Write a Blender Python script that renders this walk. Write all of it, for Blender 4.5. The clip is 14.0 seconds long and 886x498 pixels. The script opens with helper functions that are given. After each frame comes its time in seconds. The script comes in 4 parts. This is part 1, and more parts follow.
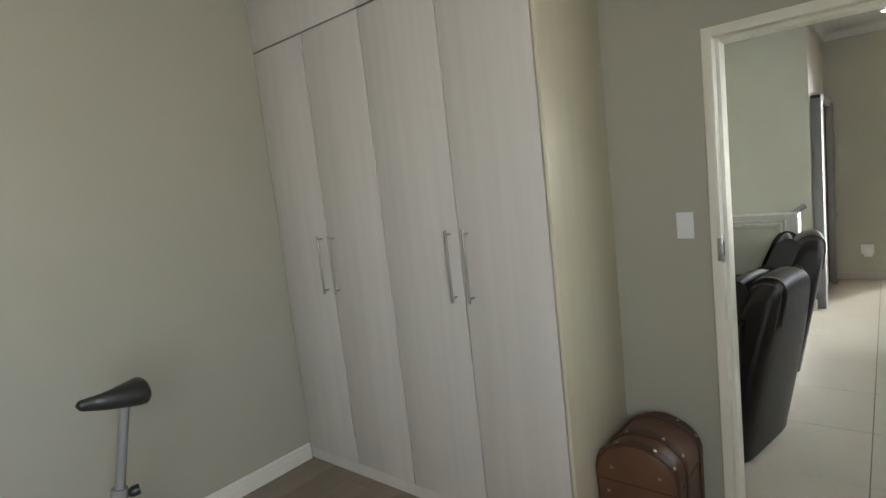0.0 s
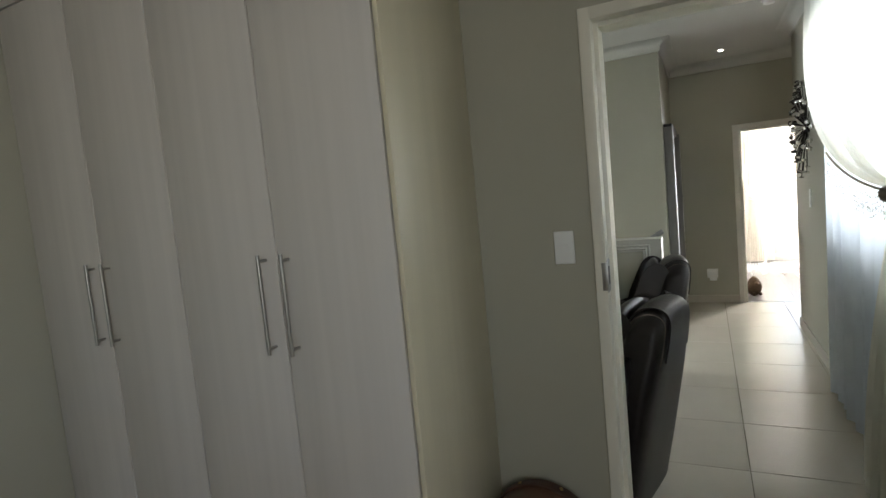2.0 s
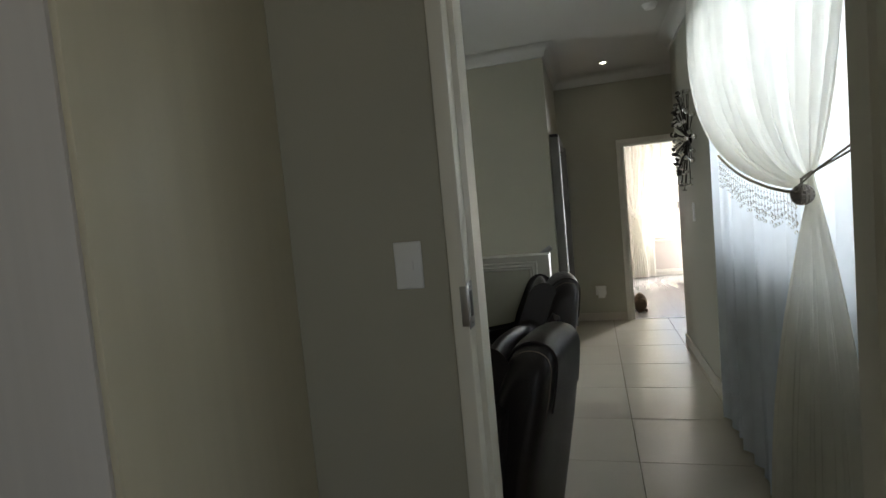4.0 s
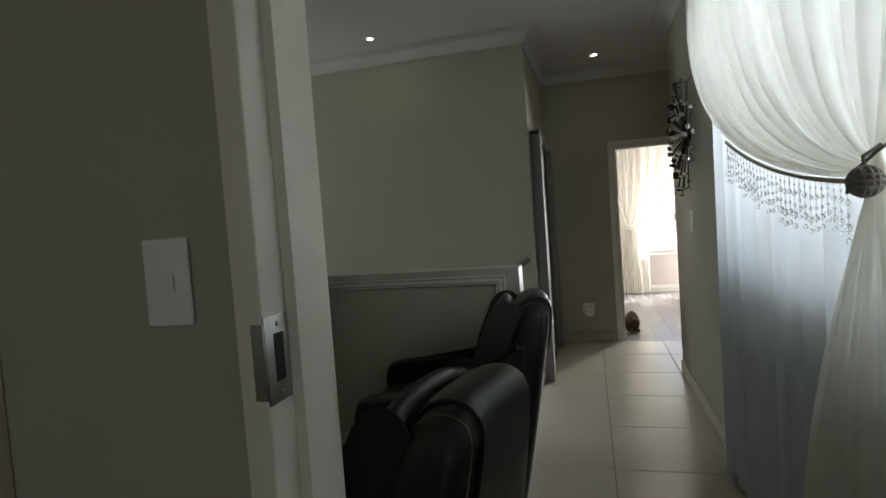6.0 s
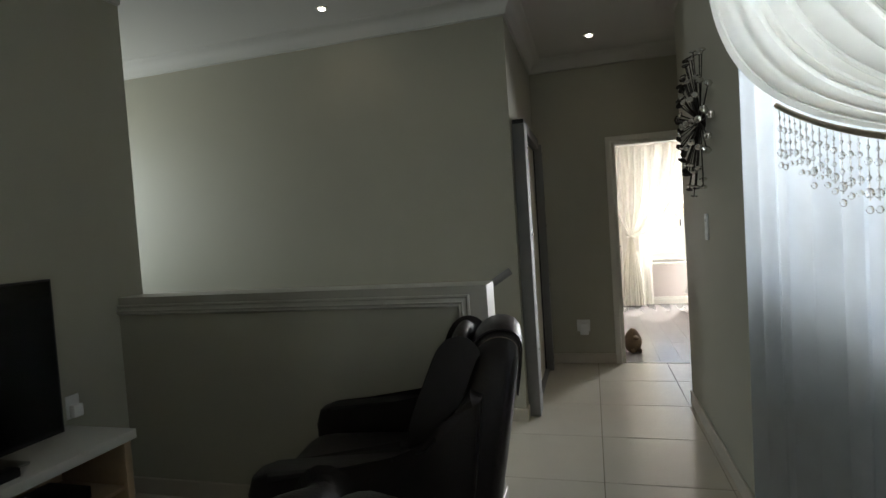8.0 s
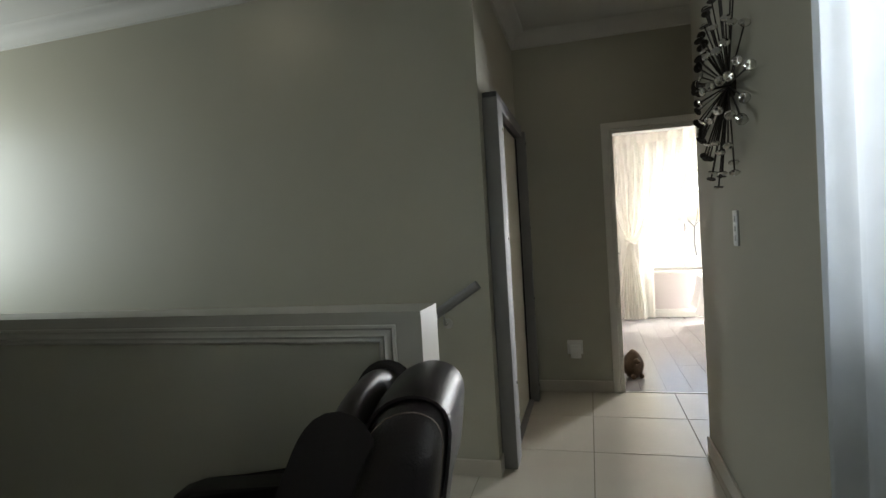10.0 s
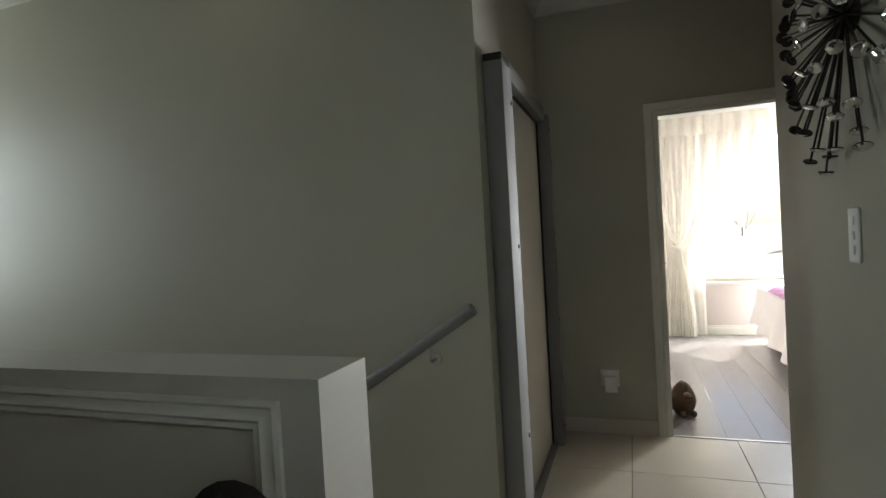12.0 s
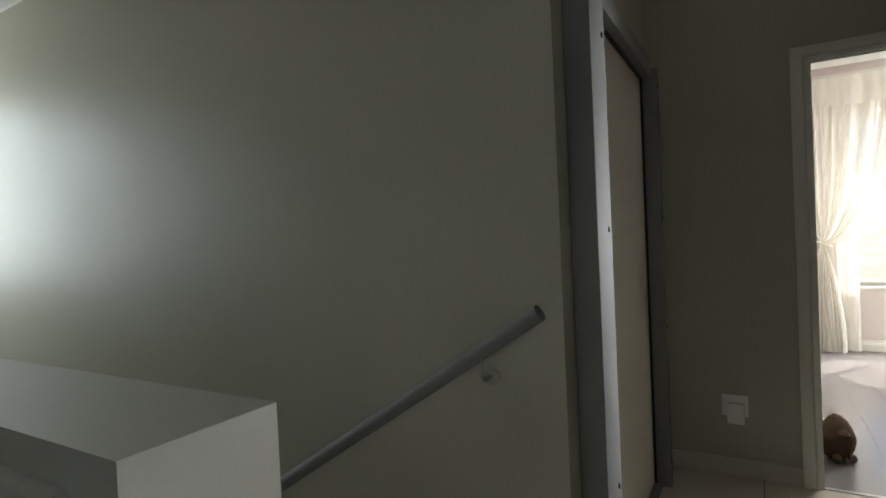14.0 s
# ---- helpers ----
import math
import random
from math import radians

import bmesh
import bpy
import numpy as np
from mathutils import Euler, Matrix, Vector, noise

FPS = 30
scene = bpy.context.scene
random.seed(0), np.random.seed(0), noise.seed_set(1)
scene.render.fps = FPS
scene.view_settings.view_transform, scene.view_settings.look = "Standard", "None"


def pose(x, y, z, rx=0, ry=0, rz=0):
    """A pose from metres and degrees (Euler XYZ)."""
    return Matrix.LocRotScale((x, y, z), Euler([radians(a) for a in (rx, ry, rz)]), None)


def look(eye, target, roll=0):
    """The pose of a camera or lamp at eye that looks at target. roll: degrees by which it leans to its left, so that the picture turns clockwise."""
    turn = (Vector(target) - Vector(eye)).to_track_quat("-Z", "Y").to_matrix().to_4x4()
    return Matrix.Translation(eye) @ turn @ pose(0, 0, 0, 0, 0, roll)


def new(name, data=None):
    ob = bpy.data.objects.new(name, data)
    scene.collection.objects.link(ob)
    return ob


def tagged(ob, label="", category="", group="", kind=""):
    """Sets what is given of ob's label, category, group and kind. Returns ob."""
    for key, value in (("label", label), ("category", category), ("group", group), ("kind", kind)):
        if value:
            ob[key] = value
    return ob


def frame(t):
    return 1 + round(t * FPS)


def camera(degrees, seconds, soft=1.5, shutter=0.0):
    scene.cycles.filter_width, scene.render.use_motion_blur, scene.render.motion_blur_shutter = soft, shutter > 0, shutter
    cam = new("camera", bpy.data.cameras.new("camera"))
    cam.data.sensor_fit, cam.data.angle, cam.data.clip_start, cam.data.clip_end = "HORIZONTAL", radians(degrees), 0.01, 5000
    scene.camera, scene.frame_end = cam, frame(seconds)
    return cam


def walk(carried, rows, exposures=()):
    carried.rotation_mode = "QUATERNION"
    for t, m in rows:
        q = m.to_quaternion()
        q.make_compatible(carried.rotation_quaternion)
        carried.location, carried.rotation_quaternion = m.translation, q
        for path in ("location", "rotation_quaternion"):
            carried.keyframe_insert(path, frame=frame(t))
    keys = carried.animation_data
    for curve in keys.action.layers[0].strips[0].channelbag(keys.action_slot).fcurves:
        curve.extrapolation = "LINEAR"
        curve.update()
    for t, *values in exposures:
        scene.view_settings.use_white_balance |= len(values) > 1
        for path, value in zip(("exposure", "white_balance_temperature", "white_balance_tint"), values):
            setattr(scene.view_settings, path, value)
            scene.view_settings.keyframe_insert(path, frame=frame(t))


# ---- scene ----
cam = camera(79.1, 14.0)
PATH = [
    (0, (0.178, 0.782, 1.623), (1.696, 2.063, 1.391), -6.4),
    (0.5, (0.306, 0.827, 1.613), (1.881, 2.04, 1.397), -5.9),
    (1, (0.443, 0.889, 1.584), (2.097, 1.995, 1.383), -5.8),
    (1.5, (0.599, 0.944, 1.551), (2.32, 1.946, 1.366), -5.8),
    (2, (0.738, 1.005, 1.54), (2.521, 1.894, 1.365), -5.5),
    (2.5, (0.869, 1.037, 1.511), (2.701, 1.823, 1.35), -5.3),
    (3, (1.044, 1.047, 1.485), (2.923, 1.715, 1.333), -5.3),
    (3.5, (1.205, 1.041, 1.469), (3.11, 1.632, 1.324), -5.5),
    (4, (1.384, 1.023, 1.459), (3.304, 1.566, 1.323), -5.3),
    (6.5, (2.208, 0.899, 1.381), (4.133, 1.435, 1.288), -4.1),
    (7, (2.386, 0.881, 1.38), (4.31, 1.419, 1.29), -4.1),
    (7.5, (2.582, 0.873, 1.381), (4.506, 1.411, 1.295), -3.9),
    (8, (2.766, 0.863, 1.371), (4.691, 1.4, 1.292), -3.8),
    (10.5, (3.803, 0.809, 1.33), (5.729, 1.342, 1.277), -3.4),
    (11, (3.984, 0.791, 1.331), (5.901, 1.36, 1.282), -3.6),
    (11.5, (4.154, 0.806, 1.315), (6.055, 1.426, 1.274), -3.5),
    (12, (4.345, 0.809, 1.333), (6.231, 1.474, 1.294), -3.3),
    (12.5, (4.518, 0.82, 1.32), (6.385, 1.536, 1.285), -3.2),
    (13, (4.67, 0.82, 1.309), (6.496, 1.637, 1.278), -3.1),
    (13.5, (4.76, 0.803, 1.302), (6.524, 1.746, 1.269), -2.7),
    (14, (4.903, 0.871, 1.272), (6.631, 1.877, 1.236), -2.6),
]
walk(cam, [(t, look(eye, target, roll)) for t, eye, target, roll in PATH],
     [(0.0, 2.6), (2.0, 1.85), (4.0, 1.02), (6.5, 0.70), (8.0, 0.70), (11.0, 0.90), (12.5, 0.6), (13.5, 0.4), (14.0, 0.5)])

# ---- world, sun, daylight in the openings ----
SUN_TO = Vector((0.78, -0.50, 1.15)).normalized()
world = bpy.data.worlds.new("sky")
world.use_nodes = True
scene.world = world
wn = world.node_tree
sky = wn.nodes.new("ShaderNodeTexSky")
sky.sky_type, sky.sun_disc = "NISHITA", False
sky.sun_elevation = math.asin(SUN_TO.z)
sky.sun_rotation = math.atan2(SUN_TO.x, SUN_TO.y)
wn.links.new(sky.outputs[0], wn.nodes["Background"].inputs[0])
wn.nodes["Background"].inputs[1].default_value = 0.15

sun = new("sun", bpy.data.lights.new("sun", "SUN"))
sun.data.energy, sun.data.angle, sun.data.color = 5.0, radians(0.5), (1.0, 0.95, 0.87)
sun.matrix_world = look(SUN_TO * 30, (0, 0, 0))


def daylight(name, eye, target, w, h, watts, color):
    ob = new(name, bpy.data.lights.new(name, "AREA"))
    ob.data.shape, ob.data.size, ob.data.size_y = "RECTANGLE", w, h
    ob.data.energy, ob.data.color = watts, color
    ob.matrix_world = look(eye, target)
    return ob


daylight("lounge_daylight", (4.05, -0.02, 1.88), (4.05, 1.0, 1.74), 2.0, 1.05, 26.5, (0.95, 0.98, 0.975))
daylight("study_daylight", (-0.6, -0.02, 1.75), (-0.6, 1.0, 1.68), 1.4, 1.1, 10.0, (0.94, 0.98, 1.0))
daylight("stair_daylight", (5.85, 5.72, 1.75), (5.95, 4.7, 1.6), 0.9, 1.3, 17.5, (0.85, 0.95, 1.0))
daylight("bedroom_daylight", (11.49, -1.55, 1.5), (10.5, -1.5, 1.35), 0.9, 1.5, 380, (0.93, 0.96, 1.0))


# ---- materials ----
def mat(name, color, rough=0.6, var=0.08, scale=6.0, bump=0.0, bscale=60.0, metal=0.0, stretch=(1, 1, 1), spec=0.5, piece=0.0, detail=6.0, coat=0.0):
    m = bpy.data.materials.new(name)
    m.use_nodes = True
    n, l = m.node_tree.nodes, m.node_tree.links
    b = n["Principled BSDF"]
    tc = n.new("ShaderNodeTexCoord")
    mp = n.new("ShaderNodeMapping")
    mp.inputs["Scale"].default_value = stretch
    l.new(tc.outputs["Object"], mp.inputs[0])
    n1 = n.new("ShaderNodeTexNoise")
    n1.inputs["Scale"].default_value, n1.inputs["Detail"].default_value = scale, detail
    l.new(mp.outputs[0], n1.inputs["Vector"])
    n2 = n.new("ShaderNodeTexNoise")
    n2.inputs["Scale"].default_value, n2.inputs["Detail"].default_value = scale * 0.13, 3
    l.new(mp.outputs[0], n2.inputs["Vector"])
    add = n.new("ShaderNodeMath")
    add.operation = "ADD"
    l.new(n1.outputs[0], add.inputs[0])
    l.new(n2.outputs[0], add.inputs[1])
    last = add.outputs[0]
    if piece:
        oi = n.new("ShaderNodeObjectInfo")
        mu = n.new("ShaderNodeMath")
        mu.operation, mu.inputs[1].default_value = "MULTIPLY_ADD", piece
        l.new(oi.outputs["Random"], mu.inputs[0])
        l.new(last, mu.inputs[2])
        last = mu.outputs[0]
    ramp = n.new("ShaderNodeMapRange")
    ramp.inputs["From Min"].default_value, ramp.inputs["From Max"].default_value = 0.45, 1.55 + piece
    ramp.inputs["To Min"].default_value, ramp.inputs["To Max"].default_value = 1 - var, 1 + var
    l.new(last, ramp.inputs["Value"])
    mix = n.new("ShaderNodeMix")
    mix.data_type, mix.blend_type = "RGBA", "MULTIPLY"
    mix.inputs["Factor"].default_value = 1
    mix.inputs["A"].default_value = (*color, 1)
    l.new(ramp.outputs[0], mix.inputs["B"])
    l.new(mix.outputs["Result"], b.inputs["Base Color"])
    rr = n.new("ShaderNodeMapRange")
    rr.inputs["From Min"].default_value, rr.inputs["From Max"].default_value = 0.0, 1.0
    rr.inputs["To Min"].default_value, rr.inputs["To Max"].default_value = max(0.02, rough * 0.85), min(1, rough * 1.15)
    l.new(n1.outputs[0], rr.inputs["Value"])
    l.new(rr.outputs[0], b.inputs["Roughness"])
    b.inputs["Metallic"].default_value = metal
    b.inputs["Specular IOR Level"].default_value = spec
    b.inputs["Coat Weight"].default_value = coat
    if bump:
        n3 = n.new("ShaderNodeTexNoise")
        n3.inputs["Scale"].default_value, n3.inputs["Detail"].default_value = bscale, 4
        l.new(mp.outputs[0], n3.inputs["Vector"])
        bp = n.new("ShaderNodeBump")
        bp.inputs["Strength"].default_value, bp.inputs["Distance"].default_value = bump, 0.004
        l.new(n3.outputs[0], bp.inputs["Height"])
        l.new(bp.outputs[0], b.inputs["Normal"])
    return m


def cloth(name, color, through_light, open_weave):
    m = bpy.data.materials.new(name)
    m.use_nodes = True
    n, l = m.node_tree.nodes, m.node_tree.links
    n.remove(n["Principled BSDF"])
    tc = n.new("ShaderNodeTexCoord")
    w = n.new("ShaderNodeTexNoise")
    w.inputs["Scale"].default_value = 9
    l.new(tc.outputs["Object"], w.inputs["Vector"])
    r = n.new("ShaderNodeMapRange")
    r.inputs["To Min"].default_value, r.inputs["To Max"].default_value = 0.9, 1.06
    l.new(w.outputs[0], r.inputs["Value"])
    c = n.new("ShaderNodeMix")
    c.data_type, c.blend_type = "RGBA", "MULTIPLY"
    c.inputs["Factor"].default_value = 1
    c.inputs["A"].default_value = (*color, 1)
    l.new(r.outputs[0], c.inputs["B"])
    d, t, tr = n.new("ShaderNodeBsdfDiffuse"), n.new("ShaderNodeBsdfTranslucent"), n.new("ShaderNodeBsdfTransparent")
    l.new(c.outputs["Result"], d.inputs[0])
    l.new(c.outputs["Result"], t.inputs[0])
    m1, m2 = n.new("ShaderNodeMixShader"), n.new("ShaderNodeMixShader")
    m1.inputs[0].default_value, m2.inputs[0].default_value = through_light, open_weave
    l.new(d.outputs[0], m1.inputs[1])
    l.new(t.outputs[0], m1.inputs[2])
    l.new(m1.outputs[0], m2.inputs[1])
    l.new(tr.outputs[0], m2.inputs[2])
    l.new(m2.outputs[0], n["Material Output"].inputs[0])
    return m


def glow(name, color, strength):
    m = bpy.data.materials.new(name)
    m.use_nodes = True
    b = m.node_tree.nodes["Principled BSDF"]
    b.inputs["Emission Color"].default_value = (*color, 1)
    b.inputs["Emission Strength"].default_value = strength
    return m


def glass(name, tint=(0.95, 0.98, 0.97), rough=0.02):
    m = bpy.data.materials.new(name)
    m.use_nodes = True
    b = m.node_tree.nodes["Principled BSDF"]
    b.inputs["Base Color"].default_value = (*tint, 1)
    b.inputs["Transmission Weight"].default_value = 1
    b.inputs["Roughness"].default_value = rough
    b.inputs["IOR"].default_value = 1.45
    return m


M_WALL = mat("greige_paint", (0.40, 0.385, 0.312), 0.5, 0.045, 3.0, 0.12, 140, spec=0.4)
M_CEIL = mat("white_ceiling_paint", (0.54, 0.53, 0.495), 0.75, 0.03, 2.0, 0.08, 120)
M_TRIM = mat("satin_white_paint", (0.70, 0.68, 0.62), 0.34, 0.03, 8.0, 0.04, 60)
M_FRAME = mat("cream_enamel", (0.76, 0.73, 0.63), 0.36, 0.035, 7.0, 0.03, 50)
M_SKIRT = mat("cream_tile_skirting", (0.50, 0.46, 0.39), 0.35, 0.06, 9.0)
M_WARD = mat("pale_ash_laminate", (0.60, 0.565, 0.525), 0.42, 0.11, 22.0, 0.10, 60, stretch=(1, 1, 0.035), spec=0.4)
M_STEEL = mat("brushed_steel", (0.42, 0.41, 0.39), 0.34, 0.08, 40, 0.05, 200, metal=1.0, stretch=(1, 1, 0.08))
M_ALU = mat("grey_powder_coat", (0.22, 0.215, 0.21), 0.7, 0.06, 20, 0.05, 200, metal=0.1, spec=0.25)
M_TILE = mat("cream_porcelain", (0.56, 0.515, 0.43), 0.22, 0.07, 3.5, 0.015, 12, piece=0.25, spec=0.5)
M_GROUT = mat("brown_grout", (0.16, 0.135, 0.10), 0.9, 0.2, 40)
M_PLANK = mat("brown_oak_laminate", (0.23, 0.185, 0.14), 0.38, 0.28, 9.0, 0.06, 40, stretch=(0.12, 1, 1), piece=0.5)
M_PLANK_B = mat("grey_oak_laminate", (0.20, 0.185, 0.178), 0.21, 0.09, 9.0, 0.03, 40, stretch=(0.12, 1, 1), piece=0.15)
M_LEATHER = mat("dark_brown_leather", (0.016, 0.012, 0.0115), 0.40, 0.25, 14, 0.30, 190, spec=0.36)
M_SEAM = mat("tan_thread", (0.18, 0.14, 0.11), 0.7)
M_RUBBER = mat("black_vinyl", (0.018, 0.018, 0.018), 0.38, 0.2, 30, 0.15, 220)
M_BLACK = mat("black_plastic", (0.012, 0.012, 0.013), 0.35, 0.1, 30)
M_SCREEN = mat("black_screen", (0.006, 0.006, 0.007), 0.10, 0.05, 30)
M_CHEST = mat("worn_brown_hide", (0.115, 0.052, 0.028), 0.42, 0.45, 9, 0.35, 45)
M_STRAP = mat("dark_strap_hide", (0.060, 0.026, 0.016), 0.42, 0.3, 20, 0.3, 60)
M_BRASS = mat("aged_brass", (0.50, 0.38, 0.20), 0.35, 0.2, 60, metal=1.0)
M_PLASTIC = mat("white_switch_plastic", (0.78, 0.78, 0.76), 0.30, 0.02, 20)
M_OAK = mat("light_oak_veneer", (0.42, 0.30, 0.19), 0.45, 0.16, 14, 0.06, 60, stretch=(0.08, 1, 1))
M_UNIT = mat("white_unit_top", (0.62, 0.60, 0.56), 0.38, 0.04, 12)
M_SHEER = cloth("white_voile", (0.84, 0.90, 0.98), 0.22, 0.05)
M_DRAPE = cloth("cream_voile", (0.90, 0.88, 0.81), 0.82, 0.05)
M_BEDDRAPE = cloth("ivory_voile", (0.88, 0.86, 0.78), 0.38, 0.10)
M_BEAD = glass("clear_beads", (0.95, 0.96, 0.96), 0.03)
M_PEARL = mat("pearl_braid", (0.55, 0.47, 0.34), 0.35, 0.3, 80)
M_CORD = mat("taupe_silk_cord", (0.27, 0.235, 0.20), 0.5, 0.25, 120, 0.4, 160)
M_IRON = mat("dark_bronze_iron", (0.045, 0.038, 0.033), 0.40, 0.3, 40, 0.1, 90, metal=0.7)
M_GEM = mat("mirrored_disc", (0.80, 0.79, 0.77), 0.12, 0.12, 50, 0.15, 60, metal=0.95)
M_LINEN = mat("white_linen", (0.80, 0.78, 0.74), 0.85, 0.06, 14, 0.3, 60)
M_QUILT = mat("mauve_quilt", (0.36, 0.17, 0.31), 0.8, 0.2, 20, 0.4, 70)
M_REDCLOTH = mat("burgundy_cloth", (0.20, 0.035, 0.05), 0.8, 0.2, 20, 0.3, 70)
M_PINKWALL = mat("warm_bedroom_paint", (0.62, 0.555, 0.52), 0.6, 0.03, 4, 0.08, 140)
M_FUR = mat("brown_plush", (0.10, 0.062, 0.034), 0.95, 0.5, 60, 0.9, 160)
M_PANE = bpy.data.materials.new("window_glass")
M_PANE.use_nodes = True
pn, pl = M_PANE.node_tree.nodes, M_PANE.node_tree.links
clear, gloss, both = pn.new("ShaderNodeBsdfTransparent"), pn.new("ShaderNodeBsdfGlossy"), pn.new("ShaderNodeMixShader")
gloss.inputs["Roughness"].default_value, both.inputs[0].default_value = 0.02, 0.03
pl.new(clear.outputs[0], both.inputs[1])
pl.new(gloss.outputs[0], both.inputs[2])
pl.new(both.outputs[0], pn["Material Output"].inputs[0])
M_LAMP = glow("lit_lamp", (1.0, 0.93, 0.80), 14)
M_GRASS = mat("dry_lawn", (0.46, 0.42, 0.32), 0.95, 0.4, 0.6, 0.4, 6)
# Distance haze is mixed into the leaf colour, which makes it paler and bluer.
M_CYPRESS = cloth("hazed_cypress_leaf", (0.12, 0.16, 0.185), 0.5, 0.2)
# Bark lightened in its colour to stand for haze over the far trees.
M_BARK = mat("hazed_grey_bark", (0.40, 0.37, 0.34), 0.9, 0.3, 12, 0.6, 20)
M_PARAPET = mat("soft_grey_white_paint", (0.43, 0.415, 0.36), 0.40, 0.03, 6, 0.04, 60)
# Wardrobe end panel: a yellower tone than the doors.
M_SIDE = mat("yellower_laminate", (0.62, 0.565, 0.42), 0.36, 0.09, 22.0, 0.08, 60, stretch=(1, 1, 0.035))
# Shade in the wardrobe's door gaps, put into the body's dark colour.
M_CARCASS = mat("gap_shade_board", (0.05, 0.04, 0.032), 0.7)
M_DOOR = mat("cream_door_paint", (0.62, 0.59, 0.50), 0.7, 0.03, 7, 0.03, 60, spec=0.25)


# ---- mesh helpers ----
def box(bm, x0, x1, y0, y1, z0, z1, bevel=0.0, seg=2):
    vs = [bm.verts.new((x, y, z)) for x in (x0, x1) for y in (y0, y1) for z in (z0, z1)]
    fs = [bm.faces.new([vs[i] for i in q]) for q in ((0, 1, 3, 2), (4, 6, 7, 5), (0, 4, 5, 1), (2, 3, 7, 6), (0, 2, 6, 4), (1, 5, 7, 3))]
    if bevel:
        es = list({e for f in fs for e in f.edges})
        bmesh.ops.bevel(bm, geom=es, offset=bevel, segments=seg, affect="EDGES", profile=0.5)
    return bm


def B(*a, **k):
    return box(bmesh.new(), *a, **k)


def sweep(bm, pts, profile, closed=False, up=Vector((0, 0, 1)), caps=True):
    """A profile of (side, up) pairs carried along pts."""
    pts = [Vector(p) for p in pts]
    rings = []
    n = len(pts)
    for i, p in enumerate(pts):
        a = pts[i - 1] if (i or closed) else p
        b = pts[(i + 1) % n] if (i < n - 1 or closed) else p
        d1 = (p - a).normalized() if (p - a).length > 1e-9 else (b - p).normalized()
        d2 = (b - p).normalized() if (b - p).length > 1e-9 else d1
        d = (d1 + d2).normalized()
        u = up if abs(d.dot(up)) < 0.98 else Vector((1, 0, 0))
        side = d.cross(u).normalized()
        top = side.cross(d).normalized()
        k = 1 / max(0.35, d.dot(d1))
        rings.append([bm.verts.new(p + side * s * k + top * t) for s, t in profile])
    m = len(profile)
    for i in range(n if closed else n - 1):
        r, q = rings[i], rings[(i + 1) % n]
        for j in range(m):
            bm.faces.new((r[j], r[(j + 1) % m], q[(j + 1) % m], q[j]))
    if caps and not closed:
        bm.faces.new(rings[0])
        bm.faces.new(rings[-1][::-1])
    return bm


def circle(r, n=10):
    return [(r * math.cos(2 * math.pi * i / n), r * math.sin(2 * math.pi * i / n)) for i in range(n)]


def tube(bm, pts, r, n=10):
    return sweep(bm, pts, circle(r, n))


def lathe(bm, prof, n=20, m=None):
    m = m or Matrix()
    rings = [[bm.verts.new(m @ Vector((r * math.cos(2 * math.pi * i / n), r * math.sin(2 * math.pi * i / n), z))) for i in range(n)] for r, z in prof]
    for a, b in zip(rings, rings[1:]):
        for i in range(n):
            bm.faces.new((a[i], a[(i + 1) % n], b[(i + 1) % n], b[i]))
    bm.faces.new(rings[0][::-1])
    bm.faces.new(rings[-1])
    return bm


def sheet(bm, nu, nv, f):
    g = [[bm.verts.new(f(i / nu, j / nv)) for j in range(nv + 1)] for i in range(nu + 1)]
    for i in range(nu):
        for j in range(nv):
            bm.faces.new((g[i][j], g[i + 1][j], g[i + 1][j + 1], g[i][j + 1]))
    return bm


def slab(bm, outline, w, place, bevel=0.02, seg=3):
    """An outline of (a, b) pairs given the thickness w about its plane; place(a, b, c) gives the point."""
    lo = [bm.verts.new(place(a, b, -w / 2)) for a, b in outline]
    hi = [bm.verts.new(place(a, b, w / 2)) for a, b in outline]
    n = len(outline)
    f1, f2 = bm.faces.new(lo[::-1]), bm.faces.new(hi)
    for i in range(n):
        bm.faces.new((lo[i], lo[(i + 1) % n], hi[(i + 1) % n], hi[i]))
    if bevel:
        bmesh.ops.bevel(bm, geom=list(f1.edges) + list(f2.edges), offset=bevel, segments=seg, affect="EDGES", profile=0.5)
    return bm


def cushion(bm, c, s, p=0.35, n=18, m=18):
    """A plump pillow: a superellipsoid."""
    def pw(v, e):
        return math.copysign(abs(v) ** e, v)
    def f(u, v):
        a, b = (u - 0.5) * 2 * math.pi, (v - 0.5) * math.pi
        return Vector((c[0] + s[0] * pw(math.cos(b), p) * pw(math.cos(a), p), c[1] + s[1] * pw(math.cos(b), p) * pw(math.sin(a), p), c[2] + s[2] * pw(math.sin(b), p * 1.6)))
    sheet(bm, n, m, f)
    bmesh.ops.remove_doubles(bm, verts=bm.verts, dist=1e-4)
    return bm


def mesh_of(bm, name, material, smooth=True):
    bmesh.ops.recalc_face_normals(bm, faces=bm.faces)
    me = bpy.data.meshes.new(name)
    bm.to_mesh(me)
    bm.free()
    me.materials.append(material)
    if smooth:
        me.shade_smooth()
        me.set_sharp_from_angle(angle=radians(38))
    return me


def part(name, bm, material, parent, label="", smooth=True):
    ob = new(name, mesh_of(bm, name, material, smooth))
    if parent:
        ob.parent = parent
    if label:
        tagged(ob, label)
    return ob


def thing(name, label, category, at=None, group=""):
    ob = new(name)
    if at is not None:
        ob.matrix_basis = at
    return tagged(ob, label, category, group)


def structure(name, bm, material, label="", category="", smooth=False):
    return tagged(part(name, bm, material, None, "", smooth), label, category, kind="structure")


